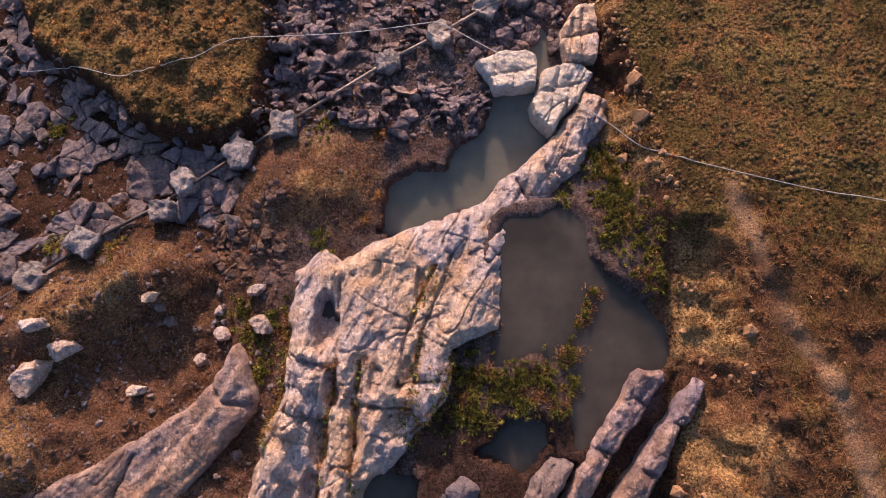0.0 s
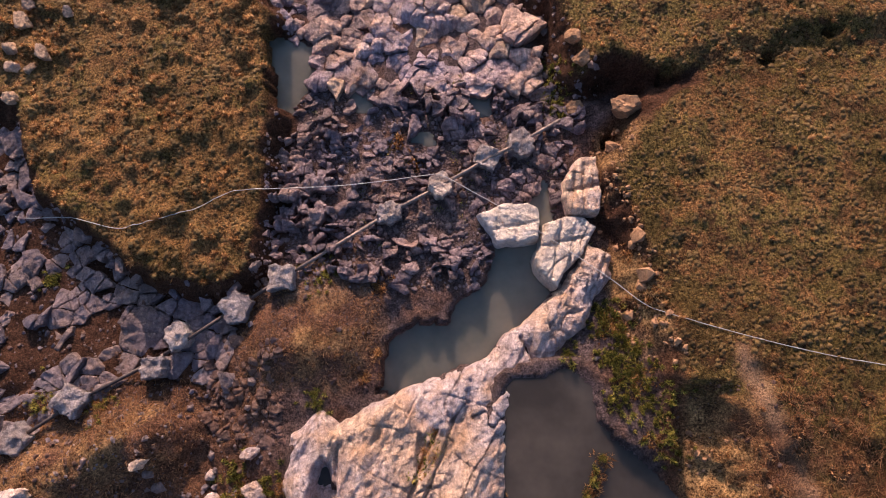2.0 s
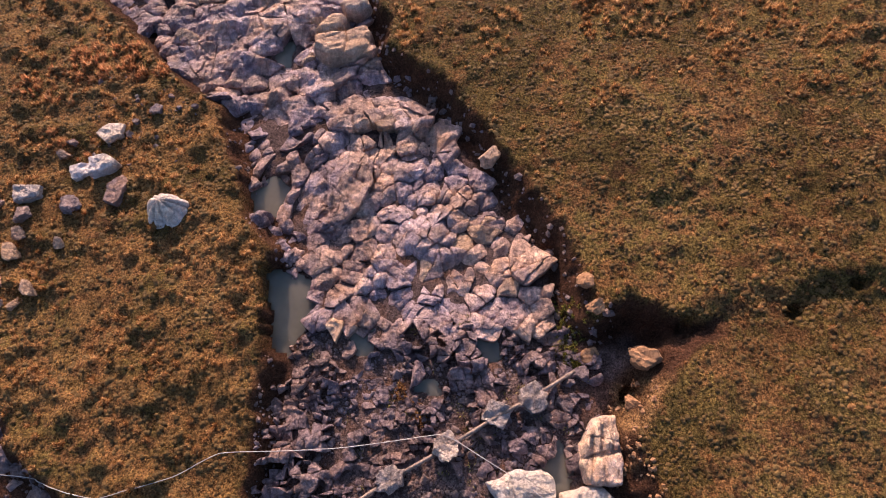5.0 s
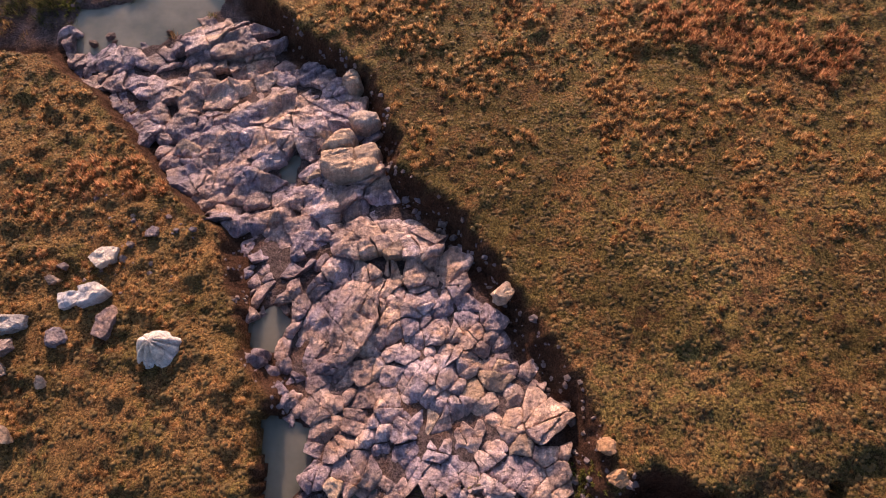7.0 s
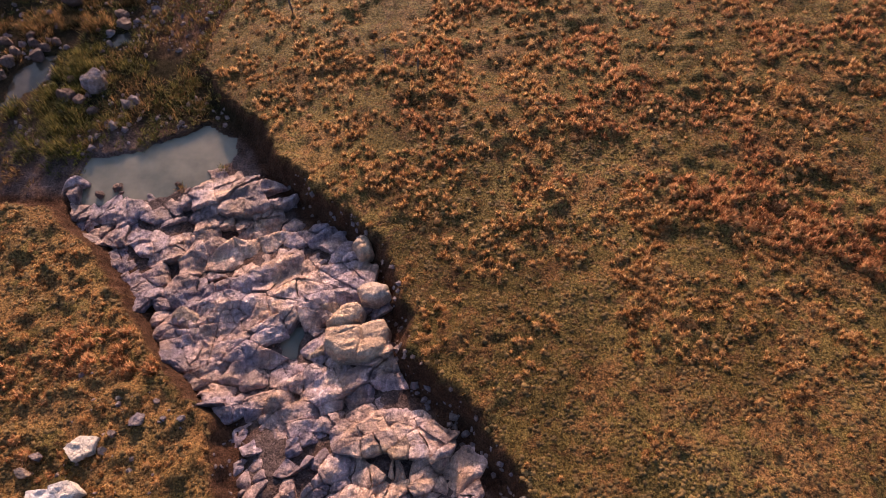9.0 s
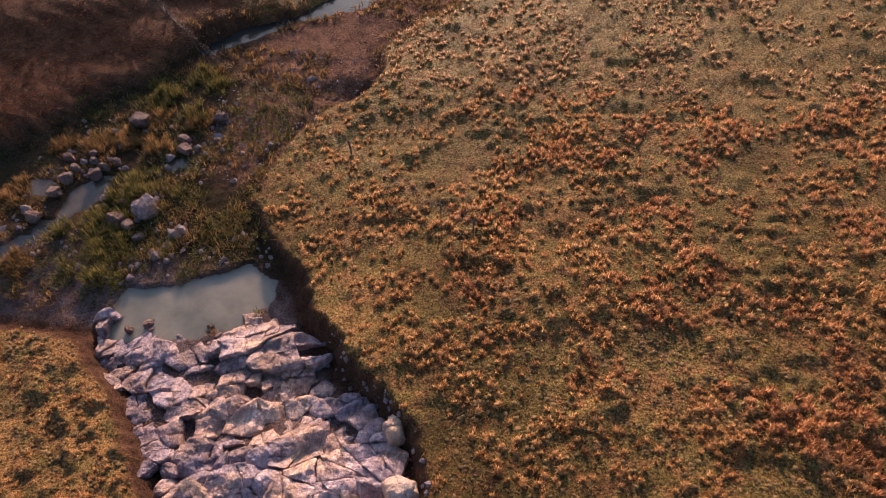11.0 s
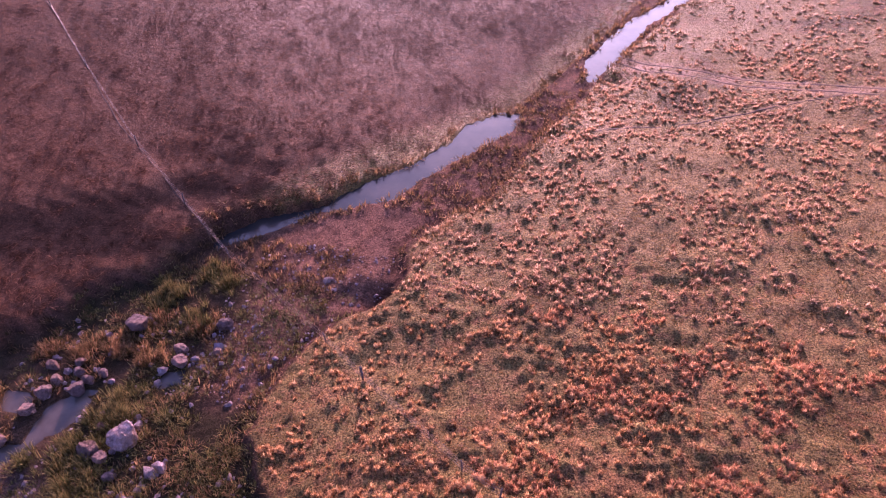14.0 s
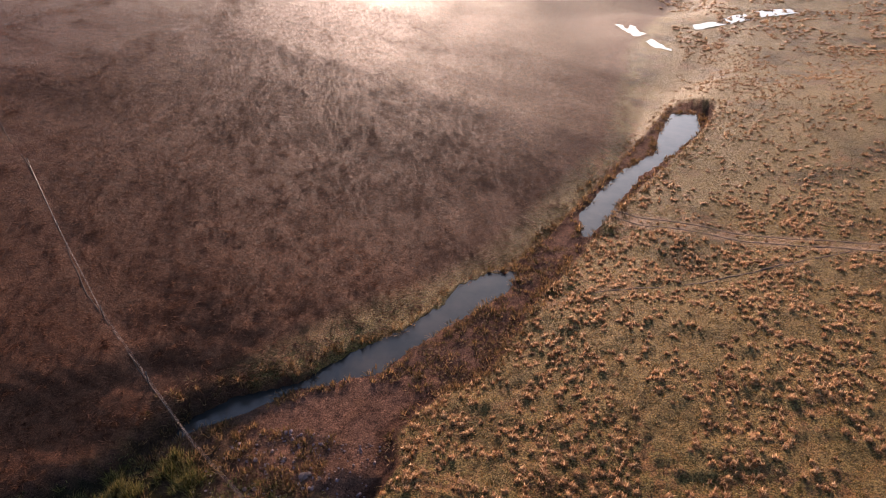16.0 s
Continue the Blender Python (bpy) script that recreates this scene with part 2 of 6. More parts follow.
def ground_height(x, y):
    """Height of the ground, and how much of it is turf, rock bed and river meadow."""
    x, y = np.asarray(x, float), np.asarray(y, float)
    s = bank_distance(x, y)
    middle = np.interp(y, [-14, 0, 15, 30, 42, 50, 60, 75, 100, 140, 200], [2, 2, -2, -7, -17, -26, -25, -17, -2, 11, 30])
    east = np.where(y > 95, np.maximum(EAST(x, np.minimum(y, 95) + 0 * y), -7.2) + 0.01 * np.maximum(y - 95, 0), EAST(x, y))
    cap_x = np.clip(x, -70, 60)
    east = np.where(np.abs(x) > 60, EAST(cap_x, np.minimum(y, 95)), east)
    west = WEST(np.maximum(x, -45), y)
    hill = HILL(np.maximum(x, -75), np.clip(y, 40, 120))
    hill = np.minimum(hill, 4 + 0.25 * (hill - 4))
    far = smooth(44, 50, y)
    wide_mix = 0.5 + 12 * smooth(110, 160, y)
    right = smooth(-wide_mix, wide_mix, x - middle)
    up = east * right + (west * (1 - far) + hill * far) * (1 - right)
    beyond = smooth(150 - 25 * right, 330 - 165 * right, y)
    up = up * (1 - beyond) + (-7.95 + 0.004 * np.minimum(y - 125, 600) + 0.05 * np.maximum(-x - 10, 0)) * beyond
    worn = smooth(8.7, 9.6, x) * smooth(13.5, 11.5, x) * smooth(2.2, 0.5, y)
    crest = x + 0.9 * fbm(x * 0.3, y, 1.6, 3, 25) + 0.35 * fbm(x, y, 0.5, 2, 27)
    up = up + smooth(8.3, 8.8, x) * smooth(3.2, 1.8, y) * (0.25 * smooth(10.4, 10.9, crest) * smooth(13, 11, x) - 0.95 * smooth(10.9, 9.6, crest) + 0.5 * smooth(8.8, 9.6, x) * smooth(11.8, 10.6, crest) * (0.75 * fbm(x * 0.6, y, 2.3, 4, 26) + 0.25 * (1 - 2 * np.abs(fbm(x * 0.5, y, 0.9, 3, 29)))))
    up = up + smooth(11, 12.5, x) * smooth(5, 2, y) * 0.55 * np.maximum(0, fbm(x, y, 1.1, 4, 28))
    near = smooth(100, 75, y) * smooth(-45, -28, x)
    up = up + 0.12 * fbm(x, y, 5, 3, 21) + 0.17 * near * fbm(x, y, 1.0, 3, 31) + 0.22 * (1 - near) * fbm(x, y, 9, 2, 39) + 0.5 * smooth(-7, -8.5, x) * smooth(42, 36, y) * (np.maximum(0, fbm(x, y, 0.75, 3, 35)) + 0.3 * fbm(x, y, 2.5, 2, 36)) + smooth(14, 22, y) * right * smooth(100, 80, y) * smooth(0.0, 0.3, fbm(x, y, 3.2, 3, 13)) * (0.08 + 0.3 * np.abs(fbm(x, y, 0.9, 2, 34))) + 0.06 * near * fbm(x, y, 0.42, 2, 32)
    for hx, hy, hr, hh in HUMPS:
        far = np.hypot((x - hx) * 0.8, (y - hy) * 1.15) / hr + 0.4 * fbm(x, y, 0.7, 3, 24)
        up = up + hh * smooth(1.0, 0.45, far)
    low = smooth(37, 44, y)
    bed = BED(x, np.minimum(y, 44)) * (1 - low) + (-8.15) * low
    rough = 0.10 * fbm(x, y, 1.1, 3, 41) + 0.06 * fbm(x, y, 0.35, 2, 45)
    mound = np.maximum(smooth(-6.5, -9, x) * smooth(5, 2, y), 0.8 * np.exp(-((x + 5.3) ** 2 / 7 + (y - 4.9) ** 2 / 3.5)))
    for mx, my, mr, mh in MOUNDS:
        bed = bed + mh * np.exp(-((x - mx) ** 2 + (y - my) ** 2) / (mr * mr))
    bed = bed + rough + mound * (0.5 * fbm(x, y, 2.8, 3, 51) + 0.38 * fbm(x, y, 0.95, 4, 52)) + 0.12 * low * fbm(x, y, 1.8, 2, 53)
    wide = np.where(y < 0, 0.6, np.where(y < 8, 1.2, np.where(y < 22, 1.1, 0.9)))
    z = bed + (up - bed) * smooth(-wide, 0.05, s)
    for hx, hy, wx, wy, hh in PITS:
        z = z - hh * smooth(1.0, 0.6, np.hypot((x - hx) / wx, (y - hy) / wy) + 0.35 * fbm(x, y, 0.6, 3, 24))
    v = y - np.interp(x, [p[0] for p in GULLY], [p[1] for p in GULLY]) + 1.0 * fbm(x, y, 2.0, 4, 15)
    z = z + smooth(9.3, 11, x) * (0.16 * smooth(-0.5, 0.6, v) * smooth(5, 1, v) - 0.26 * smooth(0.6, -0.5, v) * smooth(-3.6, -0.6, v))
    z = z + 0.45 * smooth(48, 60, y) * smooth(-25, -31, x) * smooth(-0.3, 0.3, y - np.interp(x, [-60, -37.7, -34.3, -32, -30], [48, 62.6, 65.1, 67.7, 69.3]) + 0.8 * fbm(x, y, 3, 2, 17))
    z = z - 0.6 * smooth(2.2, 0.4, np.hypot((x + 14.6) / 1.4, y - 61.8) + 0.5 * fbm(x, y, 1.5, 2, 18))
    for name, (level, shape) in POOLS.items():
        xs, ys = [p[0] for p in shape], [p[1] for p in shape]
        near = (x > min(xs) - 1.5) & (x < max(xs) + 1.5) & (y > min(ys) - 1.5) & (y < max(ys) + 1.5)
        if name in ("loop_reach", "farthest_reach"):
            d = signed(shape, x, y)
            z = z + (level - 0.05 + 0.22 * fbm(x, y, 3.5, 3, 87) - z) * smooth(22, 3, d)
        elif near.any():
            d = signed(shape, x[near], y[near]) + 0.16 * fbm(x[near], y[near], 0.7, 3, 61) + 0.3 * fbm(x[near], y[near], 2.0, 2, 62)
            zn = z[near]
            zn = np.where(d < 0, np.minimum(zn, level - np.clip(-d * 0.5, 0, 0.45) - 0.01), zn)
            zn = np.where((d >= 0) & (d < 0.7), np.maximum(zn, level + 0.02 + 0.1 * d), zn)
            z[near] = zn
    return z, s


def height_at(x, y):
    return float(ground_height(np.array([x]), np.array([y]))[0][0])


# ---- materials ----
class Nodes:
    """Short hand for building one procedural material."""

    def __init__(self, name):
        self.mat = bpy.data.materials.new(name)
        self.mat.use_nodes = True
        self.tree = self.mat.node_tree
        self.bsdf = self.tree.nodes["Principled BSDF"]
        self.place = self.add("ShaderNodeNewGeometry").outputs["Position"]

    def add(self, kind, **values):
        node = self.tree.nodes.new(kind)
        for key, value in values.items():
            node.inputs[key.replace("_", " ")].default_value = value
        return node

    def link(self, a, b):
        self.tree.links.new(a, b)

    def noise(self, scale, detail=4.0, rough=0.6, stretch=None):
        node = self.add("ShaderNodeTexNoise", Scale=scale, Detail=detail, Roughness=rough)
        if stretch:
            m = self.add("ShaderNodeMapping", Scale=stretch[0], Rotation=stretch[1])
            self.link(self.place, m.inputs["Vector"])
            self.link(m.outputs[0], node.inputs["Vector"])
        else:
            self.link(self.place, node.inputs["Vector"])
        return node.outputs["Fac"]

    def cracks(self, scale, width):
        node = self.add("ShaderNodeTexVoronoi", Scale=scale)
        node.feature = "DISTANCE_TO_EDGE"
        warp = self.add("ShaderNodeMixRGB", Fac=0.12)
        warp.blend_type = "ADD"
        n = self.add("ShaderNodeTexNoise", Scale=2.5, Detail=3.0)
        self.link(self.place, n.inputs["Vector"])
        self.link(self.place, warp.inputs[1])
        self.link(n.outputs["Color"], warp.inputs[2])
        self.link(warp.outputs[0], node.inputs["Vector"])
        return self.ramp(node.outputs["Distance"], (0, (0, 0, 0)), (width, (1, 1, 1)))

    def ramp(self, fac, *stops):
        node = self.add("ShaderNodeValToRGB")
        ramp = node.color_ramp
        for k, (at, c) in enumerate(stops):
            e = ramp.elements[k] if k < 2 else ramp.elements.new(at)
            e.position, e.color = at, (*c, 1)
        self.link(fac, node.inputs[0])
        return node.outputs[0]

    def mix(self, fac, a, b, blend="MIX"):
        node = self.add("ShaderNodeMixRGB")
        node.blend_type = blend
        for value, slot in ((fac, node.inputs[0]), (a, node.inputs[1]), (b, node.inputs[2])):
            if isinstance(value, (int, float)):
                slot.default_value = value
            elif isinstance(value, tuple):
                slot.default_value = (*value, 1)
            else:
                self.link(value, slot)
        return node.outputs[0]

    def attribute(self, name):
        node = self.add("ShaderNodeAttribute")
        node.attribute_name = name
        return node.outputs["Fac"]

    def per_object(self):
        return self.add("ShaderNodeObjectInfo").outputs["Random"]

    def per_island(self):
        return self.add("ShaderNodeNewGeometry").outputs["Random Per Island"]

    def finish(self, colour, rough=0.9, bumps=(), specular=0.3, metal=0.0, tint=(1, 1, 1), sheen=None):
        self.bsdf.inputs["Specular Tint"].default_value = (*tint, 1)
        if isinstance(specular, (int, float)):
            self.bsdf.inputs["Specular IOR Level"].default_value = specular
        else:
            self.link(specular, self.bsdf.inputs["Specular IOR Level"])
        self.bsdf.inputs["Metallic"].default_value = metal
        if sheen:
            weight, spread, fuzz = sheen
            if isinstance(weight, (int, float)):
                self.bsdf.inputs["Sheen Weight"].default_value = weight
            else:
                self.link(weight, self.bsdf.inputs["Sheen Weight"])
            self.bsdf.inputs["Sheen Roughness"].default_value = spread
            self.bsdf.inputs["Sheen Tint"].default_value = (*fuzz, 1)
        if isinstance(colour, tuple):
            self.bsdf.inputs["Base Color"].default_value = (*colour, 1)
        else:
            self.link(colour, self.bsdf.inputs["Base Color"])
        if isinstance(rough, (int, float)):
            self.bsdf.inputs["Roughness"].default_value = rough
        else:
            self.link(rough, self.bsdf.inputs["Roughness"])
        normal = None
        for height, strength, distance in bumps:
            b = self.add("ShaderNodeBump", Distance=distance)
            if isinstance(strength, (int, float)):
                b.inputs["Strength"].default_value = strength
            else:
                self.link(strength, b.inputs["Strength"])
            self.link(height, b.inputs["Height"])
            if normal:
                self.link(normal, b.inputs["Normal"])
            normal = b.outputs[0]
        if normal:
            self.link(normal, self.bsdf.inputs["Normal"])
        return self.mat


def ground_material():
    n = Nodes("ground_turf_and_soil")
    big, mid, fine = n.noise(0.3, 5, 0.6), n.noise(1.3, 5, 0.65), n.noise(8.5, 4, 0.65)
    olive = n.ramp(fine, (0.36, (0.033, 0.027, 0.011)), (0.64, (0.225, 0.162, 0.058)))
    dry = n.ramp(fine, (0.36, (0.052, 0.028, 0.014)), (0.64, (0.31, 0.17, 0.072)))
    brown = n.ramp(fine, (0.36, (0.026, 0.015, 0.01)), (0.66, (0.14, 0.076, 0.042)))
    turf = n.mix(n.ramp(n.mix(0.6, big, mid), (0.49, (0, 0, 0)), (0.56, (1, 1, 1))), olive, dry)
    turf = n.mix(n.ramp(n.mix(0.6, n.noise(0.55, 4, 0.6), n.noise(2.3, 4, 0.6)), (0.53, (0, 0, 0)), (0.62, (0.9, 0.9, 0.9))), turf, brown)
    straw = n.ramp(fine, (0.36, (0.075, 0.036, 0.015)), (0.64, (0.47, 0.245, 0.09)))
    turf = n.mix(1.0, turf, n.ramp(n.noise(0.16, 3, 0.55), (0.4, (0.74, 0.7, 0.64)), (0.6, (1.25, 1.19, 1.06))), "MULTIPLY")
    turf = n.mix(n.attribute("straw"), turf, straw)
    gold = n.ramp(fine, (0.36, (0.07, 0.048, 0.017)), (0.64, (0.34, 0.225, 0.08)))
    turf = n.mix(n.attribute("gold"), turf, gold)
    heath = n.ramp(n.mix(0.5, mid, fine), (0.35, (0.035, 0.015, 0.009)), (0.65, (0.16, 0.07, 0.036)))
    turf = n.mix(n.attribute("heath"), turf, heath)
    turf = n.mix(n.attribute("worn"), turf, (0.33, 0.2, 0.12))
    peat = n.ramp(n.mix(0.5, mid, fine), (0.36, (0.022, 0.012, 0.009)), (0.64, (0.11, 0.055, 0.034)))
    soil = n.ramp(n.mix(0.5, mid, fine), (0.36, (0.034, 0.018, 0.012)), (0.64, (0.25, 0.12, 0.064)))
    litter = n.ramp(n.noise(0.55, 4), (0.5, (0, 0, 0)), (0.62, (1, 1, 1)))
    bed = n.ramp(n.mix(0.5, mid, fine), (0.36, (0.035, 0.025, 0.024)), (0.64, (0.2, 0.14, 0.13)))
    bed = n.mix(n.mix(0.5, litter, (0, 0, 0)), bed, soil)
    green = n.ramp(fine, (0.3, (0.012, 0.010, 0.006)), (0.7, (0.045, 0.034, 0.018)))
    wet = n.mix(n.attribute("bed"), soil, bed)
    wet = n.mix(n.attribute("bank"), wet, peat)
    # ochre earth of the scarp, and painted sunlight on mound tops and bank edge
    wet = n.mix(n.attribute("scarp_and_lit"), wet, n.ramp(n.mix(0.6, mid, fine), (0.4, (0.085, 0.045, 0.022)), (0.6, (0.52, 0.31, 0.13))))
    low = n.mix(n.attribute("meadow"), wet, green)
    colour = n.mix(n.attribute("turf"), low, turf)
    grain, clod = n.noise(18, 4, 0.7), n.noise(3.0, 3, 0.5)
    colour = n.mix(1.0, colour, n.ramp(grain, (0.37, (0.38, 0.38, 0.38)), (0.62, (1.6, 1.55, 1.48))), "MULTIPLY")
    dew = n.mix(n.attribute("heath"), n.ramp(n.attribute("turf"), (0, (0.9, 0.9, 0.9)), (1, (0.46, 0.46, 0.46))), (0.44, 0.44, 0.44))
    return n.finish(colour, dew, [(clod, n.ramp(n.attribute("heath"), (0.3, (1, 1, 1)), (1, (0.35, 0.35, 0.35))), 0.22), (fine, n.ramp(n.attribute("heath"), (0.3, (1, 1, 1)), (1, (0.4, 0.4, 0.4))), 0.16), (grain, 1.0, 0.08)], n.mix(n.attribute("heath"), (0.03, 0.03, 0.03), (0.012, 0.012, 0.012)), tint=(1, 0.5, 0.16),
                    sheen=(n.ramp(n.attribute("turf"), (0, (0.05, 0.05, 0.05)), (1, (0.06, 0.06, 0.06))), 0.15, (1, 0.7, 0.45)))


def rock_material(name, dark, light, stain, speck=0.5, strike=25, rough=0.8, warm=0.6, blotch=0.0):
    n = Nodes(name)
    big, mid, fine = n.noise(0.9, 6, 0.65), n.noise(5, 6, 0.7), n.noise(24, 5, 0.75)
    streak = n.noise(1.6, 6, 0.65, ((3.2, 0.5, 1.0), (0, 0, radians(strike))))
    tone = n.mix(0.5, mid, streak)
    colour = n.ramp(tone, (0.34, dark), (0.62, light))
    colour = n.mix(n.ramp(big, (0.47, (0, 0, 0)), (0.68, (0.85, 0.85, 0.85))), colour, stain)
    colour = n.mix(n.ramp(n.noise(2.2, 6, 0.7), (0.3, (0.55, 0.55, 0.55)), (0.42, (0, 0, 0))), colour, tuple(0.55 * c for c in dark))
    colour = n.mix(0.18, colour, n.cracks(1.1, 0.04), "MULTIPLY")
    colour = n.mix(0.22, colour, n.cracks(2.7, 0.035), "MULTIPLY")
    area = n.ramp(n.noise(0.33, 3, 0.5), (0.42, (0.98, 0.95, 1.04)), (0.58, (1.12, 0.95, 0.76)))
    colour = n.mix(warm, colour, area, "MULTIPLY")
    damp = n.ramp(n.mix(0.55, n.noise(0.42, 4, 0.6), n.noise(1.5, 5, 0.65)), (0.43, (0.42, 0.39, 0.45)), (0.55, (1.08, 1.06, 1.03)))
    colour = n.mix(blotch, colour, damp, "MULTIPLY")
    shade = n.ramp(n.per_object(), (0, (0.68, 0.66, 0.69)), (1, (1.18, 1.12, 1.05)))
    colour = n.mix(1.0, colour, shade, "MULTIPLY")
    colour = n.mix(speck, colour, n.ramp(fine, (0.34, (0.36, 0.34, 0.33)), (0.6, (1.12, 1.12, 1.12))), "MULTIPLY")
    return n.finish(colour, rough, [(fine, 1.0, 0.05), (streak, 1.0, 0.14), (mid, 1.0, 0.13), (n.noise(1.9, 4, 0.6), 0.8, 0.35), (n.noise(14, 5, 0.7), 0.9, 0.05), (n.cracks(1.1, 0.04), 0.5, 0.04), (n.cracks(2.7, 0.035), 0.5, 0.025)], 0.3)


def plain_material(name, a, b, scale=12, rough=0.8, bump=0.02, specular=0.3, metal=0.0):
    n = Nodes(name)
    fine, mid = n.noise(scale * 4, 4), n.noise(scale, 5)
    return n.finish(n.ramp(n.mix(0.5, mid, fine), (0.35, a), (0.65, b)), rough, [(fine, 0.5, bump)], specular, metal)


def leaf_material(name, *stops, size=0.7, through=0.35, gloss=0.15):
    n = Nodes(name)
    tone = n.mix(0.5, n.noise(size, 3), n.per_island())
    colour = n.ramp(tone, *stops)
    n.finish(colour, 0.55, (), gloss, tint=(1, 0.7, 0.5))
    lit = n.add("ShaderNodeBsdfTranslucent")
    n.link(colour, lit.inputs["Color"])
    both = n.add("ShaderNodeMixShader", Fac=through)
    n.link(n.bsdf.outputs[0], both.inputs[1])
    n.link(lit.outputs[0], both.inputs[2])
    n.link(both.outputs[0], n.tree.nodes["Material Output"].inputs["Surface"])
    return n.mat


def turf_body(name, *stops, scale=22):
    """The matted body of grass: grain and clods by place, so that neighbouring clumps run together."""
    n = Nodes(name)
    grain, clod, patch = n.noise(scale * 2, 4, 0.7), n.noise(scale / 3, 5, 0.7), n.noise(0.5, 4)
    colour = n.ramp(n.mix(0.5, n.mix(0.5, grain, clod), patch), *stops)
    return n.finish(colour, 0.55, [(clod, 1.0, 0.1), (grain, 0.9, 0.05)], 0.2, tint=(1, 0.7, 0.4))


def water_material(name, a, b):
    n = Nodes(name)
    colour = n.ramp(n.noise(0.35, 4), (0.35, a), (0.65, b))
    mat = n.finish(colour, 0.06, [(n.noise(1.5, 3), 0.05, 0.05)], 0.5)
    n.bsdf.inputs["IOR"].default_value = 1.33
    n.bsdf.subsurface_method = "BURLEY"
    n.bsdf.inputs["Subsurface Weight"].default_value = 0.85
    n.bsdf.inputs["Subsurface Radius"].default_value = (1.0, 0.9, 0.7)
    n.bsdf.inputs["Subsurface Scale"].default_value = 0.6
    return mat


GROUND = ground_material()
PALE_ROCK = rock_material("pale_sandstone", (0.3, 0.22, 0.2), (0.93, 0.79, 0.69), (0.68, 0.46, 0.29), 0.6, -25, 0.8, 0.9)
BED_ROCK = rock_material("purple_grey_bedrock", (0.2, 0.15, 0.16), (0.84, 0.69, 0.67), (0.7, 0.5, 0.36), 0.6, 60, 0.58, 1.0, 0.75)
TAN_ROCK = rock_material("tan_pink_bedrock", (0.26, 0.18, 0.13), (0.7, 0.52, 0.38), (0.66, 0.45, 0.28), 0.45, 40)
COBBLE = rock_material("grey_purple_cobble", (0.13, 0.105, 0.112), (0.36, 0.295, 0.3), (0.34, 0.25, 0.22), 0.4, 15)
MUD_ROCK = rock_material("reddish_mud_stone", (0.09, 0.055, 0.045), (0.26, 0.17, 0.135), (0.2, 0.11, 0.075), 0.5, 0)
DARK_ROCK = rock_material("dark_wet_rubble", (0.11, 0.08, 0.088), (0.47, 0.365, 0.37), (0.3, 0.2, 0.16), 0.5, 10, 0.6, 0.6, 0.7)
SLAB_ROCK = rock_material("pink_brown_sandstone", (0.2, 0.13, 0.105), (0.6, 0.46, 0.4), (0.4, 0.25, 0.17), 0.5, -40, 0.8, 0.8, 0.5)
BLOCK_ROCK = rock_material("warm_tan_sandstone", (0.38, 0.27, 0.2), (0.86, 0.66, 0.5), (0.72, 0.5, 0.34), 0.4, 30, 0.8, 0.6)
WHITE_ROCK = rock_material("whitish_sandstone", (0.52, 0.47, 0.44), (0.9, 0.85, 0.8), (0.7, 0.61, 0.53), 0.3, -10)
CONCRETE = rock_material("weathered_masonry", (0.24, 0.2, 0.185), (0.72, 0.63, 0.58), (0.36, 0.29, 0.25), 0.6, 0, 0.9, 0.3)
RUST = plain_material("rusty_pipe_iron", (0.1, 0.07, 0.055), (0.34, 0.25, 0.2), 6, 0.6, 0.005, 0.4, 0.3)
# the same pipe iron again, darkened to carry shade in its colour
SHADED_RUST = plain_material("shaded_pipe_iron", (0.03, 0.022, 0.02), (0.1, 0.07, 0.058), 6, 0.6, 0.005, 0.4, 0.3)
HOSE = plain_material("pale_plastic_hose", (0.35, 0.31, 0.28), (0.55, 0.5, 0.46), 8, 0.45, 0.002, 0.5)
WOOD = plain_material("grey_fence_wood", (0.04, 0.03, 0.025), (0.12, 0.09, 0.07), 20, 0.9, 0.01)
EARTH = plain_material("ochre_eroded_earth", (0.16, 0.08, 0.04), (0.4, 0.22, 0.11), 3, 0.95, 0.06)
WATER = water_material("muddy_water", (0.11, 0.104, 0.08), (0.2, 0.17, 0.125))
BROWN_WATER = water_material("brown_pool_water", (0.042, 0.033, 0.025), (0.085, 0.066, 0.048))
RIVER = water_material("dark_river_water", (0.02, 0.02, 0.018), (0.045, 0.038, 0.03))
DRY_GRASS = leaf_material("dry_orange_grass", (0.3, (0.15, 0.062, 0.021)), (0.5, (0.39, 0.19, 0.066)), (0.75, (0.66, 0.41, 0.185)), size=0.5, through=0.72)
LOWER_ROCK = rock_material("lavender_bedrock", (0.15, 0.115, 0.128), (0.68, 0.55, 0.56), (0.42, 0.29, 0.225), 0.6, 60, 0.55, 1.0, 0.75)
LITTER = leaf_material("rusty_litter", (0.3, (0.1, 0.045, 0.024)), (0.5, (0.34, 0.155, 0.065)), (0.72, (0.6, 0.33, 0.15)), size=0.9, through=0.5, gloss=0.05)
SHORT_GRASS = leaf_material("short_olive_turf", (0.38, (0.085, 0.065, 0.018)), (0.48, (0.19, 0.125, 0.036)), (0.66, (0.36, 0.2, 0.062)), size=0.6, through=0.62)
REED = leaf_material("brown_reeds", (0.3, (0.06, 0.044, 0.016)), (0.55, (0.19, 0.11, 0.044)), (0.8, (0.38, 0.21, 0.09)), size=0.5, through=0.6)
TUFT_BODY = turf_body("matted_dry_grass", (0.4, (0.1, 0.045, 0.016)), (0.5, (0.26, 0.12, 0.04)), (0.6, (0.48, 0.25, 0.09)))
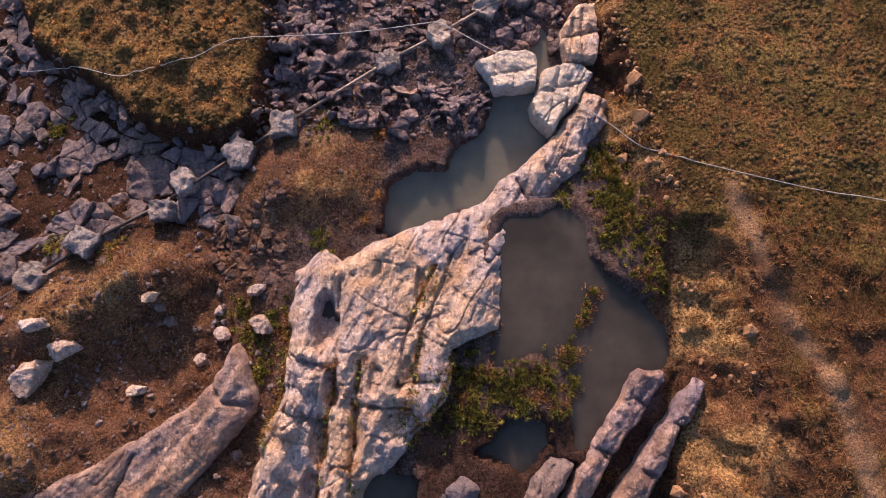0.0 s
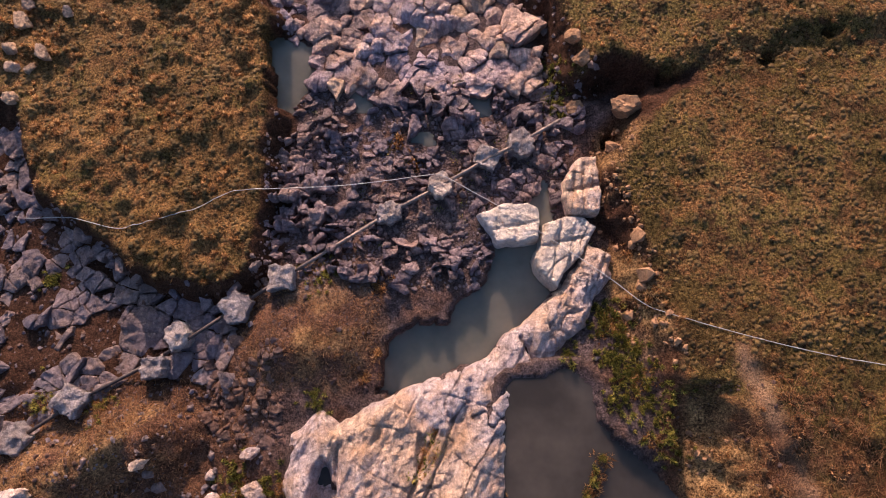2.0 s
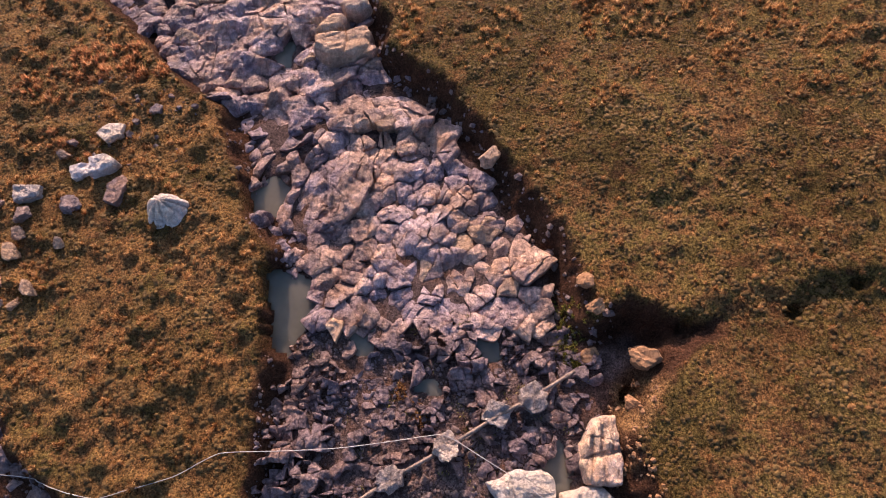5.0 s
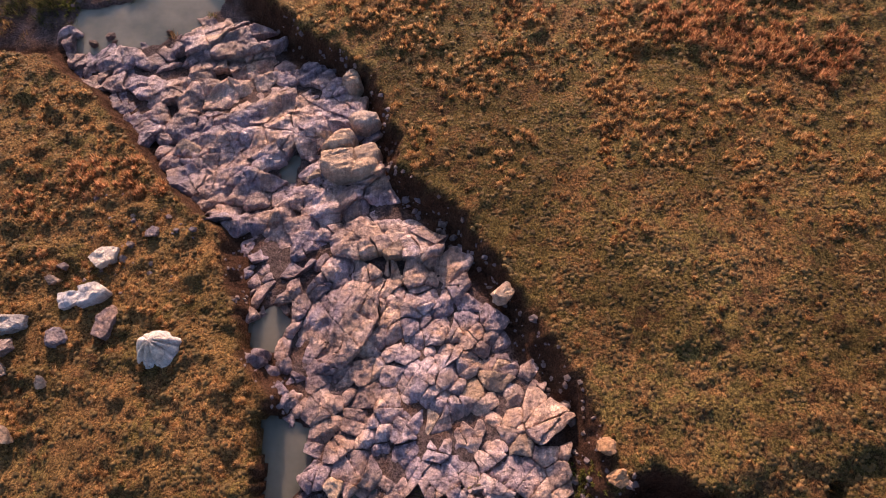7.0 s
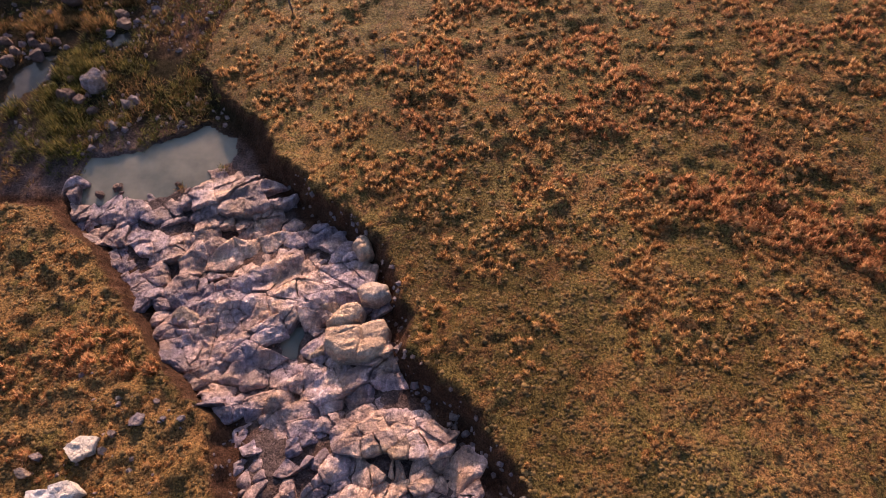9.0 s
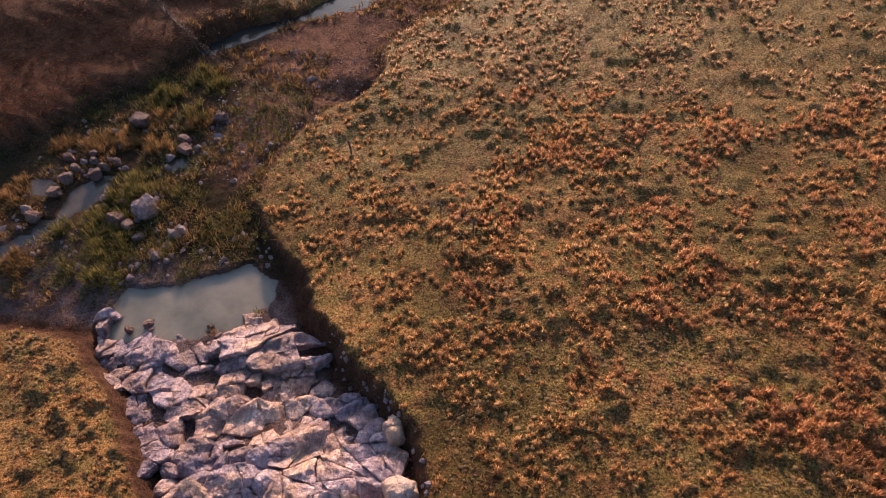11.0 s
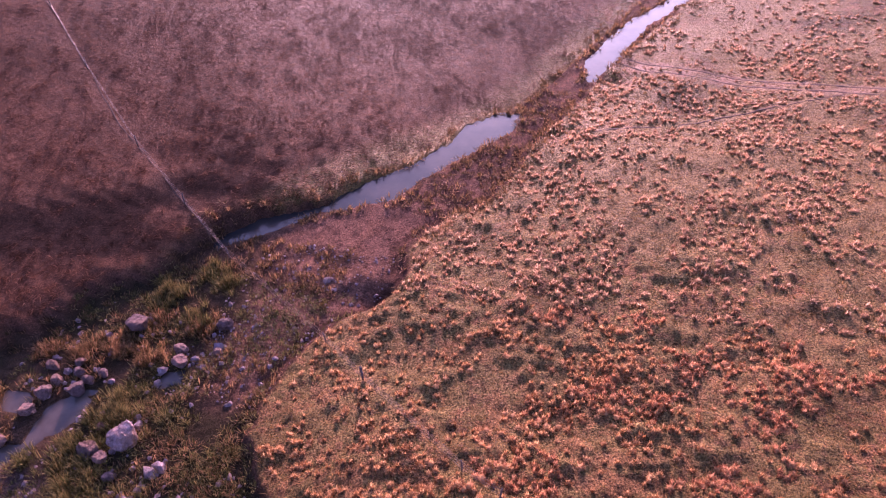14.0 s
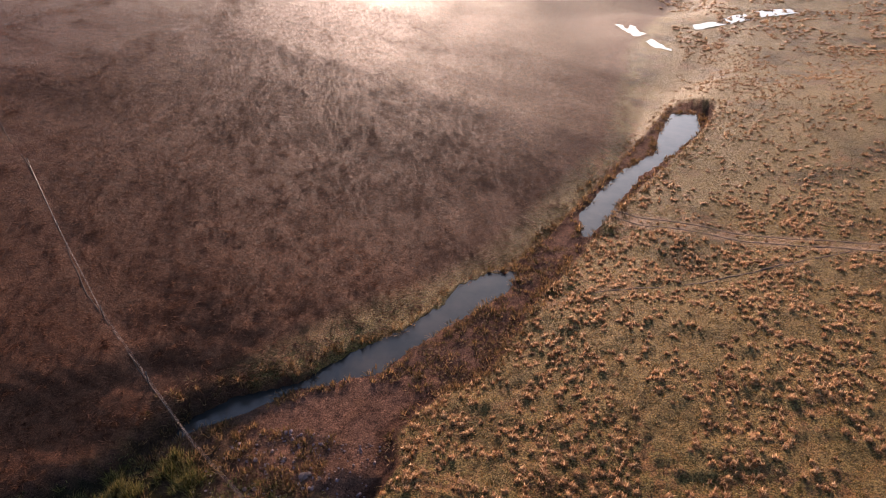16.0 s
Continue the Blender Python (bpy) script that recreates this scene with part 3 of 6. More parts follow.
RUSH = leaf_material("olive_rushes", (0.3, (0.032, 0.034, 0.01)), (0.5, (0.105, 0.098, 0.026)), (0.74, (0.28, 0.2, 0.062)), size=0.45, through=0.4)
GREEN_LEAF = leaf_material("green_leaves", (0.32, (0.045, 0.05, 0.011)), (0.5, (0.16, 0.16, 0.032)), (0.68, (0.5, 0.4, 0.085)), size=1.6)


# ---- builders ----
def mesh_object(name, verts, faces, material, parent=None, label="", sharp=None):
    me = bpy.data.meshes.new(name)
    verts = np.asarray(verts, np.float32)
    if isinstance(faces, np.ndarray):
        k = faces.shape[1]
        me.vertices.add(len(verts))
        me.vertices.foreach_set("co", verts.ravel())
        me.loops.add(faces.size)
        me.loops.foreach_set("vertex_index", faces.astype(np.int32).ravel())
        me.polygons.add(len(faces))
        me.polygons.foreach_set("loop_start", np.arange(0, faces.size, k, dtype=np.int32))
        me.update(calc_edges=True)
    else:
        me.from_pydata(verts.tolist(), [], faces)
    me.polygons.foreach_set("use_smooth", np.ones(len(me.polygons), bool))
    if sharp:
        me.set_sharp_from_angle(angle=radians(sharp))
    me.materials.append(material)
    ob = new(name, me)
    if parent:
        ob.parent = parent
        if label:
            ob["label"] = label
    return ob


def part(name, bm, material, parent, label=""):
    me = bpy.data.meshes.new(name)
    bm.to_mesh(me)
    bm.free()
    me.materials.append(material)
    ob = new(name, me)
    ob.parent = parent
    if label:
        ob["label"] = label
    return ob


def empty(name, x, y, z):
    ob = new(name)
    ob.location = (x, y, z)
    return ob


def rounded(poly, rng, count, wobble, ease=0.1):
    """An outline resampled to count points, its corners eased and its edge made uneven."""
    pts = [Vector(p) for p in poly]
    pts = [q for a, b in zip(pts, pts[1:] + pts[:1]) for q in (a.lerp(b, ease), a.lerp(b, 0.5) + Vector((b - a).yx) * rng.uniform(-0.07, 0.07), a.lerp(b, 1 - ease))]
    sides = list(zip(pts, pts[1:] + pts[:1]))
    whole = sum((b - a).length for a, b in sides)
    out, k, walked = [], 0, 0.0
    for i in range(count):
        want = whole * i / count
        while walked + (sides[k][1] - sides[k][0]).length < want and k < len(sides) - 1:
            walked += (sides[k][1] - sides[k][0]).length
            k += 1
        a, b = sides[k]
        out.append(a.lerp(b, min(1, (want - walked) / max(1e-6, (b - a).length))))
    mid = sum(out, Vector((0, 0))) / count
    return [mid + (p - mid) * (1 + rng.uniform(-wobble, wobble)) for p in out], mid


RINGS = [(1.0, -1.0), (1.0, 0.96), (0.975, 0.99), (0.92, 1.0), (0.8, 1.0), (0.62, 1.0), (0.42, 1.0), (0.2, 1.0)]


def no_relief(x, y):
    return 0 * x


def stone_mesh(poly, low, high, rng, count=16, wobble=0.02, tilt=0.14, lumps=0.05, lean=-0.13, relief=no_relief, warp=0.0, ease=0.1, dome=0.0, plane=None, facets=0, swell=None):
    """Verts and faces of a stone on an outline: buried foot at low, broken shoulders, a top at about high, flat or tilted, chipped by facets that fall off
    to its sides, that follows the relief of the ledge it belongs to. Verts are relative to the middle."""
    edge, mid = rounded(poly, rng, count, wobble, ease)
    shift = rng.uniform(0, 90)
    e = np.array([(p.x - mid.x, p.y - mid.y) for p in edge])
    q = np.concatenate([e * r for r, _ in RINGS] + [np.zeros((1, 2))])
    if plane:
        ground_plane = (plane[0] + rng.gauss(0, tilt * 0.4), plane[1] + rng.gauss(0, tilt * 0.4), 0)
    else:
        ground_plane = (rng.uniform(-tilt, tilt) * 0.5, lean, 0)
    planes = [ground_plane]
    for _ in range(facets):
        turn = rng.uniform(0, 2 * math.pi)
        c, s_ = math.cos(turn), math.sin(turn)
        reach = (e @ np.array((c, s_))).max()
        steep = rng.uniform(0.12, 0.5)
        planes.append((ground_plane[0] - steep * c, ground_plane[1] - steep * s_, steep * reach * rng.uniform(0.35, 0.95)))
    if not facets:
        planes += [(rng.uniform(-tilt, tilt), lean + rng.uniform(-tilt, tilt), rng.uniform(0, 0.35) * lumps) for _ in range(2)]
    h = np.concatenate([np.full(count, k) for _, k in RINGS] + [[1.0]])
    x, y = q[:, 0] + mid.x, q[:, 1] + mid.y
    r = np.concatenate([np.full(count, k) for k, _ in RINGS] + [[0.0]])
    top = np.min([a * q[:, 0] + b * q[:, 1] + c for a, b, c in planes], 0) - dome * (0.4 * r ** 2 + 0.6 * r ** 10)
    top = top + lumps * (0.8 * fbm(x + shift, y, 0.8, 2, 91) + 0.7 * (1 - 2 * np.abs(fbm(x, y, 0.45, 2, 95))) + 0.6 * fbm(x, y, 0.2, 2, 92)) + relief(x, y)
    if swell:
        top = top - swell[2] * ((x - swell[0]) ** 2 + (y - swell[1]) ** 2)
    z = np.where(h < 0, low, np.maximum(low + 0.01, low + (high - low + top) * np.maximum(h, 0)))
    if warp:
        q = q + warp * np.stack([fbm(x, y, 1.1, 4, 93), fbm(x, y, 1.1, 4, 94)], -1)
    n = count
    faces = [(k * n + i, k * n + (i + 1) % n, (k + 1) * n + (i + 1) % n, (k + 1) * n + i) for k in range(len(RINGS) - 1) for i in range(n)]
    last = (len(RINGS) - 1) * n
    faces += [(last + i, last + (i + 1) % n, len(q) - 1) for i in range(n)]
    return np.c_[q, z].tolist(), faces, mid


def ccw(poly):
    area = sum(a[0] * b[1] - b[0] * a[1] for a, b in zip(poly, poly[1:] + poly[:1]))
    return poly if area > 0 else poly[::-1]


def stone(name, poly, low, high, material, rng, parent=None, count=14, sharp=38, **shape):
    verts, faces, mid = stone_mesh(ccw(list(poly)), low, high, rng, count, **shape)
    ob = mesh_object(name, verts, faces, material, parent, sharp=sharp)
    ob.location = (mid.x, mid.y, 0)
    return ob


def boulder_mesh(name, rng, material, facets=11, level=4):
    """An angular weathered boulder, about 1 m across: a ball cut by planes, its edges a little eased and its faces uneven."""
    bm = bmesh.new()
    bmesh.ops.create_icosphere(bm, subdivisions=level, radius=1)
    cuts = [(Vector((rng.uniform(-.25, .25), rng.uniform(-.1, .4), 1)).normalized(), rng.uniform(0.3, 0.4))]
    for k in range(facets):
        a = 2 * math.pi * (k + rng.uniform(-.35, .35)) / facets * 1.7
        v = Vector((math.cos(a), math.sin(a), rng.uniform(-0.5, 0.75))).normalized()
        cuts.append((v, rng.uniform(0.3, 0.5)))
    shift = Vector((rng.uniform(0, 50), 0, 0))
    for v in bm.verts:
        u = v.co.normalized()
        r = min([d / c.dot(u) for c, d in cuts if c.dot(u) > 0.05] + [0.66])
        r *= 1 + 0.13 * noise.noise(u * 1.8 + shift) + 0.085 * noise.noise(u * 4.5 + shift) + 0.04 * noise.noise(u * 11 + shift) - 0.05 * max(0, 0.35 - abs(noise.noise(u * 2.6 + shift * 2))) / 0.35
        v.co = u * r
    me = bpy.data.meshes.new(name)
    for f in bm.faces:
        f.smooth = True
    bm.to_mesh(me)
    bm.free()
    me.set_sharp_from_angle(angle=radians(24))
    me.materials.append(material)
    return me


def area_of(poly):
    return 0.5 * abs(sum(a.cross(b) for a, b in zip(poly, poly[1:] + poly[:1])))


def cut(poly, at, way):
    """A convex outline cut in two by a line."""
    side = Vector((-way.y, way.x))
    one, two = [], []
    for a, b in zip(poly, poly[1:] + poly[:1]):
        da, db = (a - at).dot(side), (b - at).dot(side)
        (one if da <= 0 else two).append(a)
        if da * db < 0:
            m = a.lerp(b, da / (da - db))
            one.append(m)
            two.append(m)
    return one, two


def fracture(box, aim, rng, strike, stretch):
    """Splits a box into cells about aim square metres large, long along the strike, as weathered bedrock parts along its joints."""
    x0, y0, x1, y1 = box
    k = math.sqrt(stretch)
    c, s = math.cos(radians(strike)), math.sin(radians(strike))
    tries = int((x1 - x0) * (y1 - y0) / 0.02)
    at, wide = np.zeros((0, 2)), np.zeros(0)
    found, sizes = [], []
    for _ in range(min(tries, 9000)):
        x, y = rng.uniform(x0, x1), rng.uniform(y0, y1)
        r = 0.56 * math.sqrt(aim(Vector((x, y))) * min(3.0, rng.lognormvariate(0, 1.1)))
        q = np.array(((x * c + y * s) / k, (-x * s + y * c) * k))
        if len(found):
            n = len(found)
            if (np.hypot(at[:n, 0] - q[0], at[:n, 1] - q[1]) < 0.80 * (wide[:n] + r)).any():
                continue
        if len(found) >= len(at):
            at, wide = np.concatenate([at, np.zeros((512, 2))]), np.concatenate([wide, np.zeros(512)])
        at[len(found)], wide[len(found)] = q, r
        found.append(q)
    n = len(found)
    done = []
    for i in range(n):
        d = np.hypot(at[:n, 0] - at[i, 0], at[:n, 1] - at[i, 1])
        me = Vector(at[i])
        e = 3.2 * wide[i] + 0.4
        poly = [me + Vector(p) for p in ((-e, -e), (e, -e), (e, e), (-e, e))]
        for j in np.argsort(d)[1:22]:
            way = Vector(at[j]) - me
            t = 0.5 + (wide[i] ** 2 - wide[j] ** 2) / (2 * d[j] ** 2)
            poly = cut(poly, me + way * t, Vector((way.y, -way.x)))[0]
            if len(poly) < 3:
                break
        if len(poly) > 2:
            done.append([Vector((p.x * k * c - p.y / k * s, p.x * k * s + p.y / k * c)) for p in poly])
    return done


def split(poly, aim, rng, strike):
    """Breaks an outline along joints that run with the strike and across it, until the pieces are about aim square metres."""
    if len(poly) < 3 or area_of(poly) < aim * rng.lognormvariate(0.35, 0.75):
        return [poly]
    mid = sum(poly, Vector((0, 0))) / len(poly)
    a = radians(strike)
    along, across = Vector((math.cos(a), math.sin(a))), Vector((-math.sin(a), math.cos(a)))
    long_, wide = (max(p.dot(v) for p in poly) - min(p.dot(v) for p in poly) for v in (along, across))
    turn = a + (math.pi / 2 if long_ > wide * rng.uniform(0.8, 1.7) else 0) + radians(rng.gauss(0, 17))
    side = Vector((-math.sin(turn), math.cos(turn)))
    one, two = cut(poly, mid + side * 0.16 * min(long_, wide) * rng.uniform(-1, 1), Vector((math.cos(turn), math.sin(turn))))
    return split(one, aim, rng, strike) + split(two, aim, rng, strike) if len(one) > 2 and len(two) > 2 else [poly]


# ---- the ground ----
def spaced(a, b, step, grow, low, high):
    mid = list(np.arange(a, b + step / 2, step))
    up, d = [mid[-1]], step
    while up[-1] < high:
        d *= grow
        up.append(up[-1] + d)
    down, d = [mid[0]], step
    while down[-1] > low:
        d *= grow * 1.05
        down.append(down[-1] - d)
    return np.array(down[:0:-1] + mid + up[1:])


def build_ground():
    gx, gy = spaced(-23, 20, 0.17, 1.05, -900, 900), spaced(-9, 60, 0.17, 1.022, -300, 1800)
    x, y = (g.ravel() for g in np.meshgrid(gx, gy))
    z, s = ground_height(x, y)
    w, h = len(gx), len(gy)
    i = np.arange(w * h).reshape(h, w)
    quads = np.stack([i[:-1, :-1], i[:-1, 1:], i[1:, 1:], i[1:, :-1]], -1).reshape(-1, 4)
    ob = mesh_object("ground", np.stack([x, y, z], -1), quads, GROUND)
    turf = smooth(-0.25, 0.15, s + 0.15 * fbm(x, y, 0.5, 2, 71))
    bare = np.maximum(0.8 * smooth(0.0, 0.4, fbm(x, y, 2.2, 3, 77)) * smooth(9, 10.5, x) * smooth(6, 1, y), smooth(-.3, .2, fbm(x, y, 1.2, 3, 78)) * smooth(8.7, 9.6, x) * smooth(13.5, 11.5, x) * smooth(2.2, 0.5, y))
    turf = turf * (1 - bare)
    scarp_and_lit = smooth(8.6, 9.2, x) * smooth(11.6, 10.9, x + 0.7 * fbm(x, y, 1.2, 3, 25)) * smooth(3.0, 1.8, y)
    for hx, hy, hr, hh in HUMPS:
        scarp_and_lit = np.maximum(scarp_and_lit, smooth(1.25, 0.8, np.hypot((x - hx) * 0.8, (y - hy) * 1.15) / hr + 0.4 * fbm(x, y, 0.7, 3, 24)))
    # the bank's sunlit edge, painted in ochre over its red-brown soil
    scarp_and_lit = np.maximum(scarp_and_lit, 0.8 * smooth(6.2, 6.9, x) * smooth(10, 9, x) * smooth(3.2, 4.5, y) * smooth(14.5, 12, y) * smooth(-1.9, -1.3, s) * smooth(0.25, 0.0, s))
    turf = turf * (1 - scarp_and_lit)
    # orange on the raised mounds' tops: sunlight put into the earth's colour
    rust = 0.8 * np.exp(-((x + 5.2) ** 2 / 5 + (y - 4.7) ** 2 / 2))
    for mx, my, mr, mh in MOUNDS:
        if mh > 0.5:
            rust = np.maximum(rust, 0.75 * np.exp(-((x - mx) ** 2 + (y - my) ** 2) / (mr * mr)))
    fence = smooth(0.75, 0.2, to_line(FENCE, x, y) + 0.2 * fbm(x, y, 1.2, 2, 19)) * (y > 63)
    track = smooth(0.5, 0.15, np.minimum(to_line(CART_TRACK, x, y), to_line([(a, b + 1.3) for a, b in CART_TRACK], x, y)) + 0.15 * fbm(x, y, 1.2, 2, 19))
    bed = smooth(-0.5, -1.1, s) * (1 - 0.85 * smooth(-5.5, -8, x) * smooth(4.5, 2, y)) * (1 - 0.7 * smooth(-2, -3.5, x) * smooth(6.8, 5.5, y) * smooth(2, 3, y))
    bed = bed * (1 - 0.8 * smooth(43, 50, y))
    heath = smooth(0.0, 4.0, np.interp(y, [48, 60, 70, 90, 120, 160, 220], [-30, -28, -23, -9, 3, 6, 20]) - x) * smooth(46, 50, y)
    near = np.maximum((0.3 + 0.35 * smooth(5, 2, y)) * smooth(14, 2, y) * smooth(7, 9, x), 0.15 * smooth(-7, -9, x) * smooth(30, 20, y))
    heath = np.maximum(heath, near * smooth(-0.35, 0.25, fbm(x, y, 3, 3, 79)))
    meadow = smooth(44, 47, y) * smooth(72, 60, y) * (0.75 + 0.25 * smooth(0.0, 0.4, fbm(x, y, 2.5, 3, 81) + 0.25)) * (s < -0.4) * (1 - smooth(-24.5, -21, x + 1.5 * fbm(x, y, 3, 2, 82)) * smooth(51, 54, y))
    for name, values in (("turf", turf), ("bed", bed), ("meadow", meadow), ("worn", np.maximum(np.maximum(0.08 * fence, 0.6 * track), 0.85 * smooth(0.6, 0.15, to_line(TRAIL, x, y) + 0.3 * fbm(x, y, 0.8, 2, 13)))), ("heath", heath), ("gold", 0.8 * smooth(40, 80, y) * smooth(-0.2, 0.2, fbm(x, y, 6, 3, 88) + 0.1)), ("straw", 0.5 * smooth(-7, -9, x) * (y < 45) * smooth(-0.35, 0.15, fbm(x, y, 1.3, 3, 83))), ("scarp_and_lit", np.maximum(scarp_and_lit * smooth(-0.5, 0.1, fbm(x, y, 1.4, 3, 37)), rust * smooth(-0.25, 0.2, fbm(x, y, 0.9, 3, 38)))), ("bank", smooth(-1.7, -1.1, s) * (s < 0.2) * smooth(4, 6, y) * smooth(140, 130, y) + (s < -0.3) * np.maximum(0.9 * smooth(-8.2, -9, x) * smooth(1.5, 3, y) * (y < 20), 0.8 * smooth(-1.5, -0.5, x) * smooth(-4.2, -5, y)))):
        ob.data.attributes.new(name, "FLOAT", "POINT").data.foreach_set("value", values.astype(np.float32))
    return tagged(ob, "dry olive and orange turf cut by a stony stream", "ground", kind="structure")


build_ground()


def build_water(name, level, shape):
    pts = ccw(list(shape))
    mid = Vector((sum(p[0] for p in pts) / len(pts), sum(p[1] for p in pts) / len(pts)))
    out = []
    n = len(pts)
    for k in range(n):
        a, b, c = Vector(pts[k - 1]), Vector(pts[k]), Vector(pts[(k + 1) % n])
        e = (c - a).normalized()
        out.append(b + Vector((e.y, -e.x)) * 0.32)
    if "reach" in name:
        fine = [a.lerp(b, k / 8) for a, b in zip(out, out[1:] + out[:1]) for k in range(8)]
        out = [p + (1.0 if "reach" not in name or "loop" in name or "farthest" in name else 0.45) * Vector((noise.noise((p.x * .9, p.y * .9, 1)), noise.noise((p.x * .9, p.y * .9, 7)))) for p in fine]
    bm = bmesh.new()
    bm.faces.new([bm.verts.new((p.x, p.y, level)) for p in out])
    bmesh.ops.triangulate(bm, faces=bm.faces[:])
    me = bpy.data.meshes.new(name)
    bm.to_mesh(me)
    bm.free()
    me.materials.append(RIVER if "reach" in name else BROWN_WATER if name in ("water_dark_pool", "water_slab_pool", "water_cleft_pool", "water_lower_pool", "water_side_stream", "water_small_pool", "water_meadow_pool") else WATER)
    return tagged(new(name, me), "still muddy grey-green water between rocks", "water", kind="structure")


for name, (level, shape) in POOLS.items():
    build_water("water_" + name, level, shape)


# ---- bedrock of the stream ----
def in_pool(x, y, margin=0.1):
    return any(signed(shape, np.array([x]), np.array([y]))[0] < -margin for _, shape in POOLS.values())


def paving(name, label, box, sizes, seed, strike, stretch, materials, inside, skip=0.0, gap=(0.004, 0.016), proud=(0.0, 0.12), least=0.45, ledge=0.3, step=0.2, cracks=0.32, ease=0.04, domed=0.2, tilt=0.16, broken=0, swollen=0.0, chips=(2, 4)):
    """Broken bedrock over a stretch of the bed: stones fitted together like the cells of a net, the larger ones parts of their own."""
    rng = random.Random(seed)
    x0, y0, x1, y1 = box
    x0, y0, x1, y1 = x0 - 2, y0 - 2, x1 + 2, y1 + 2
    shelf = tagged(empty(name, (x0 + x1) / 2, (y0 + y1) / 2, height_at((x0 + x1) / 2, (y0 + y1) / 2)), label, "bedrock", kind="structure")
    a = radians(strike)
    ca, sa_ = math.cos(a), math.sin(a)

    def relief(x, y):
        u, v = x * ca + y * sa_, -x * sa_ + y * ca
        raw = ledge * fbm(u / stretch ** 1.5, v, 2.4, 3, seed + 60) / step
        flat = np.floor(raw)
        lump = 1 - 2 * np.abs(fbm(u / stretch, v, 1.9, 2, seed + 62))
        knob = 1 - 2 * np.abs(fbm(u / stretch, v, 0.75, 2, seed + 63))
        return np.maximum(0.0, 0.5 * ledge + step * (flat + smooth(0.55, 1.0, raw - flat)) + ledge * (0.5 * lump + 0.12 * knob))

    blocks = fracture((x0, y0, x1, y1), lambda m: sizes * math.exp(0.9 * noise.noise((m.x * 0.3, m.y * 0.3, seed))), rng, strike, stretch)
    pieces, planes, swells = [], [], []
    for block in blocks:
        mid = sum(block, Vector((0, 0))) / len(block)
        lie = (rng.gauss(0, tilt), rng.gauss(-0.12, tilt), rng.uniform(*proud))
        swell = (mid.x, mid.y, rng.uniform(0.3, 1.3) * swollen / max(area_of(block), 0.1))
        for piece in split(block, broken * math.exp(1.1 * noise.noise((mid.x * 0.35, mid.y * 0.35, seed + 9))), rng, strike) if broken else [block]:
            c = sum(piece, Vector((0, 0))) / len(piece) - mid
            pieces.append(piece)
            swells.append(swell)
            planes.append((lie[0], lie[1], lie[2] + lie[0] * c.x + lie[1] * c.y + rng.uniform(-0.3, 0.3) * proud[1]))
    pts = np.array([sum(p, Vector((0, 0))) / len(p) for p in pieces])
    ok = inside(pts[:, 0], pts[:, 1]) & (np.abs(pts[:, 0] - (x0 + x1) / 2) < (x1 - x0) / 2 - 2) & (np.abs(pts[:, 1] - (y0 + y1) / 2) < (y1 - y0) / 2 - 2)
    for level, shape in POOLS.values():
        ok &= signed(shape, pts[:, 0], pts[:, 1]) > -0.05
    base_z = ground_height(pts[:, 0], pts[:, 1])[0]
    loose, made = {}, 0
    for k, poly in sorted(enumerate(pieces), key=lambda p: -area_of(p[1])):
        if not ok[k] or len(poly) < 3:
            continue
        mid = sum(poly, Vector((0, 0))) / len(poly)
        size = math.sqrt(area_of(poly))
        if size < 0.1 or rng.random() < skip * (1.6 - min(size, 1.2)):
            continue
        g = rng.uniform(*gap)
        poly = [mid + (p - mid) * max(0.5, 1 - 2 * g / size) for p in poly]
        low = base_z[k] - 0.35
        high = base_z[k] + 0.03 + planes[k][2]
        mat = materials(mid.x, mid.y, rng) if callable(materials) else rng.choice(materials)
        if made < 300 and size > least:
            stone("rock", poly, low, high, mat, rng, shelf, 20 + int(12 * size), 24, lumps=0.045 + 0.04 * size, relief=relief, warp=cracks, tilt=tilt, ease=ease, dome=domed * min(size, 1.5) * rng.uniform(0.2, 1.6), plane=planes[k], facets=rng.randint(*chips), swell=swells[k]).location -= shelf.location
            made += 1
        else:
            verts, faces, m = stone_mesh(ccw(poly), low, high, rng, 11, lumps=0.04, tilt=tilt, relief=relief, warp=cracks, ease=ease, dome=domed * size, plane=planes[k], facets=chips[1], swell=swells[k])
            vs, fs = loose.setdefault(mat, ([], []))
            fs += [tuple(i + len(vs) for i in f) for f in faces]
            vs += [(p[0] + m.x, p[1] + m.y, p[2]) for p in verts]
    for mat, (vs, fs) in loose.items():
        rest = mesh_object("small_rocks", vs, fs, mat, shelf, sharp=24)
        rest.location = -shelf.location
        tagged(rest, kind="stuff")


def in_channel(margin, low, high):
    def inside(x, y):
        east = x > np.interp(y, [14, 20, 26, 32, 38, 44], [1, -1, -5, -9, -14, -19])
        return (bank_distance(x, y) < -np.where(east, margin + 0.75 + 0.4 * fbm(x, y, 1.5, 2, 12), margin)) & (y > low) & (y < high)
    return inside


def stream_rock(x, y, rng):
    """Tan where the bed is dry and high, lavender and dark along its wet western side."""
    if noise.noise((x * 0.5, y * 0.5, 4)) + rng.gauss(0, 0.15) > 0.1 + 0.22 * min(math.hypot(x - 0.8, y - 19.6), math.hypot(x + 5.6, y - 32.3), 3.0):
        return TAN_ROCK
    wet = np.interp(y, [14, 20, 26, 32, 38, 44], [-1.5, -3.5, -6, -10, -15, -19])
    return LOWER_ROCK if x < wet + 2.2 * noise.noise((x * 0.3, y * 0.3, 8)) + rng.gauss(0, 0.7) else BED_ROCK


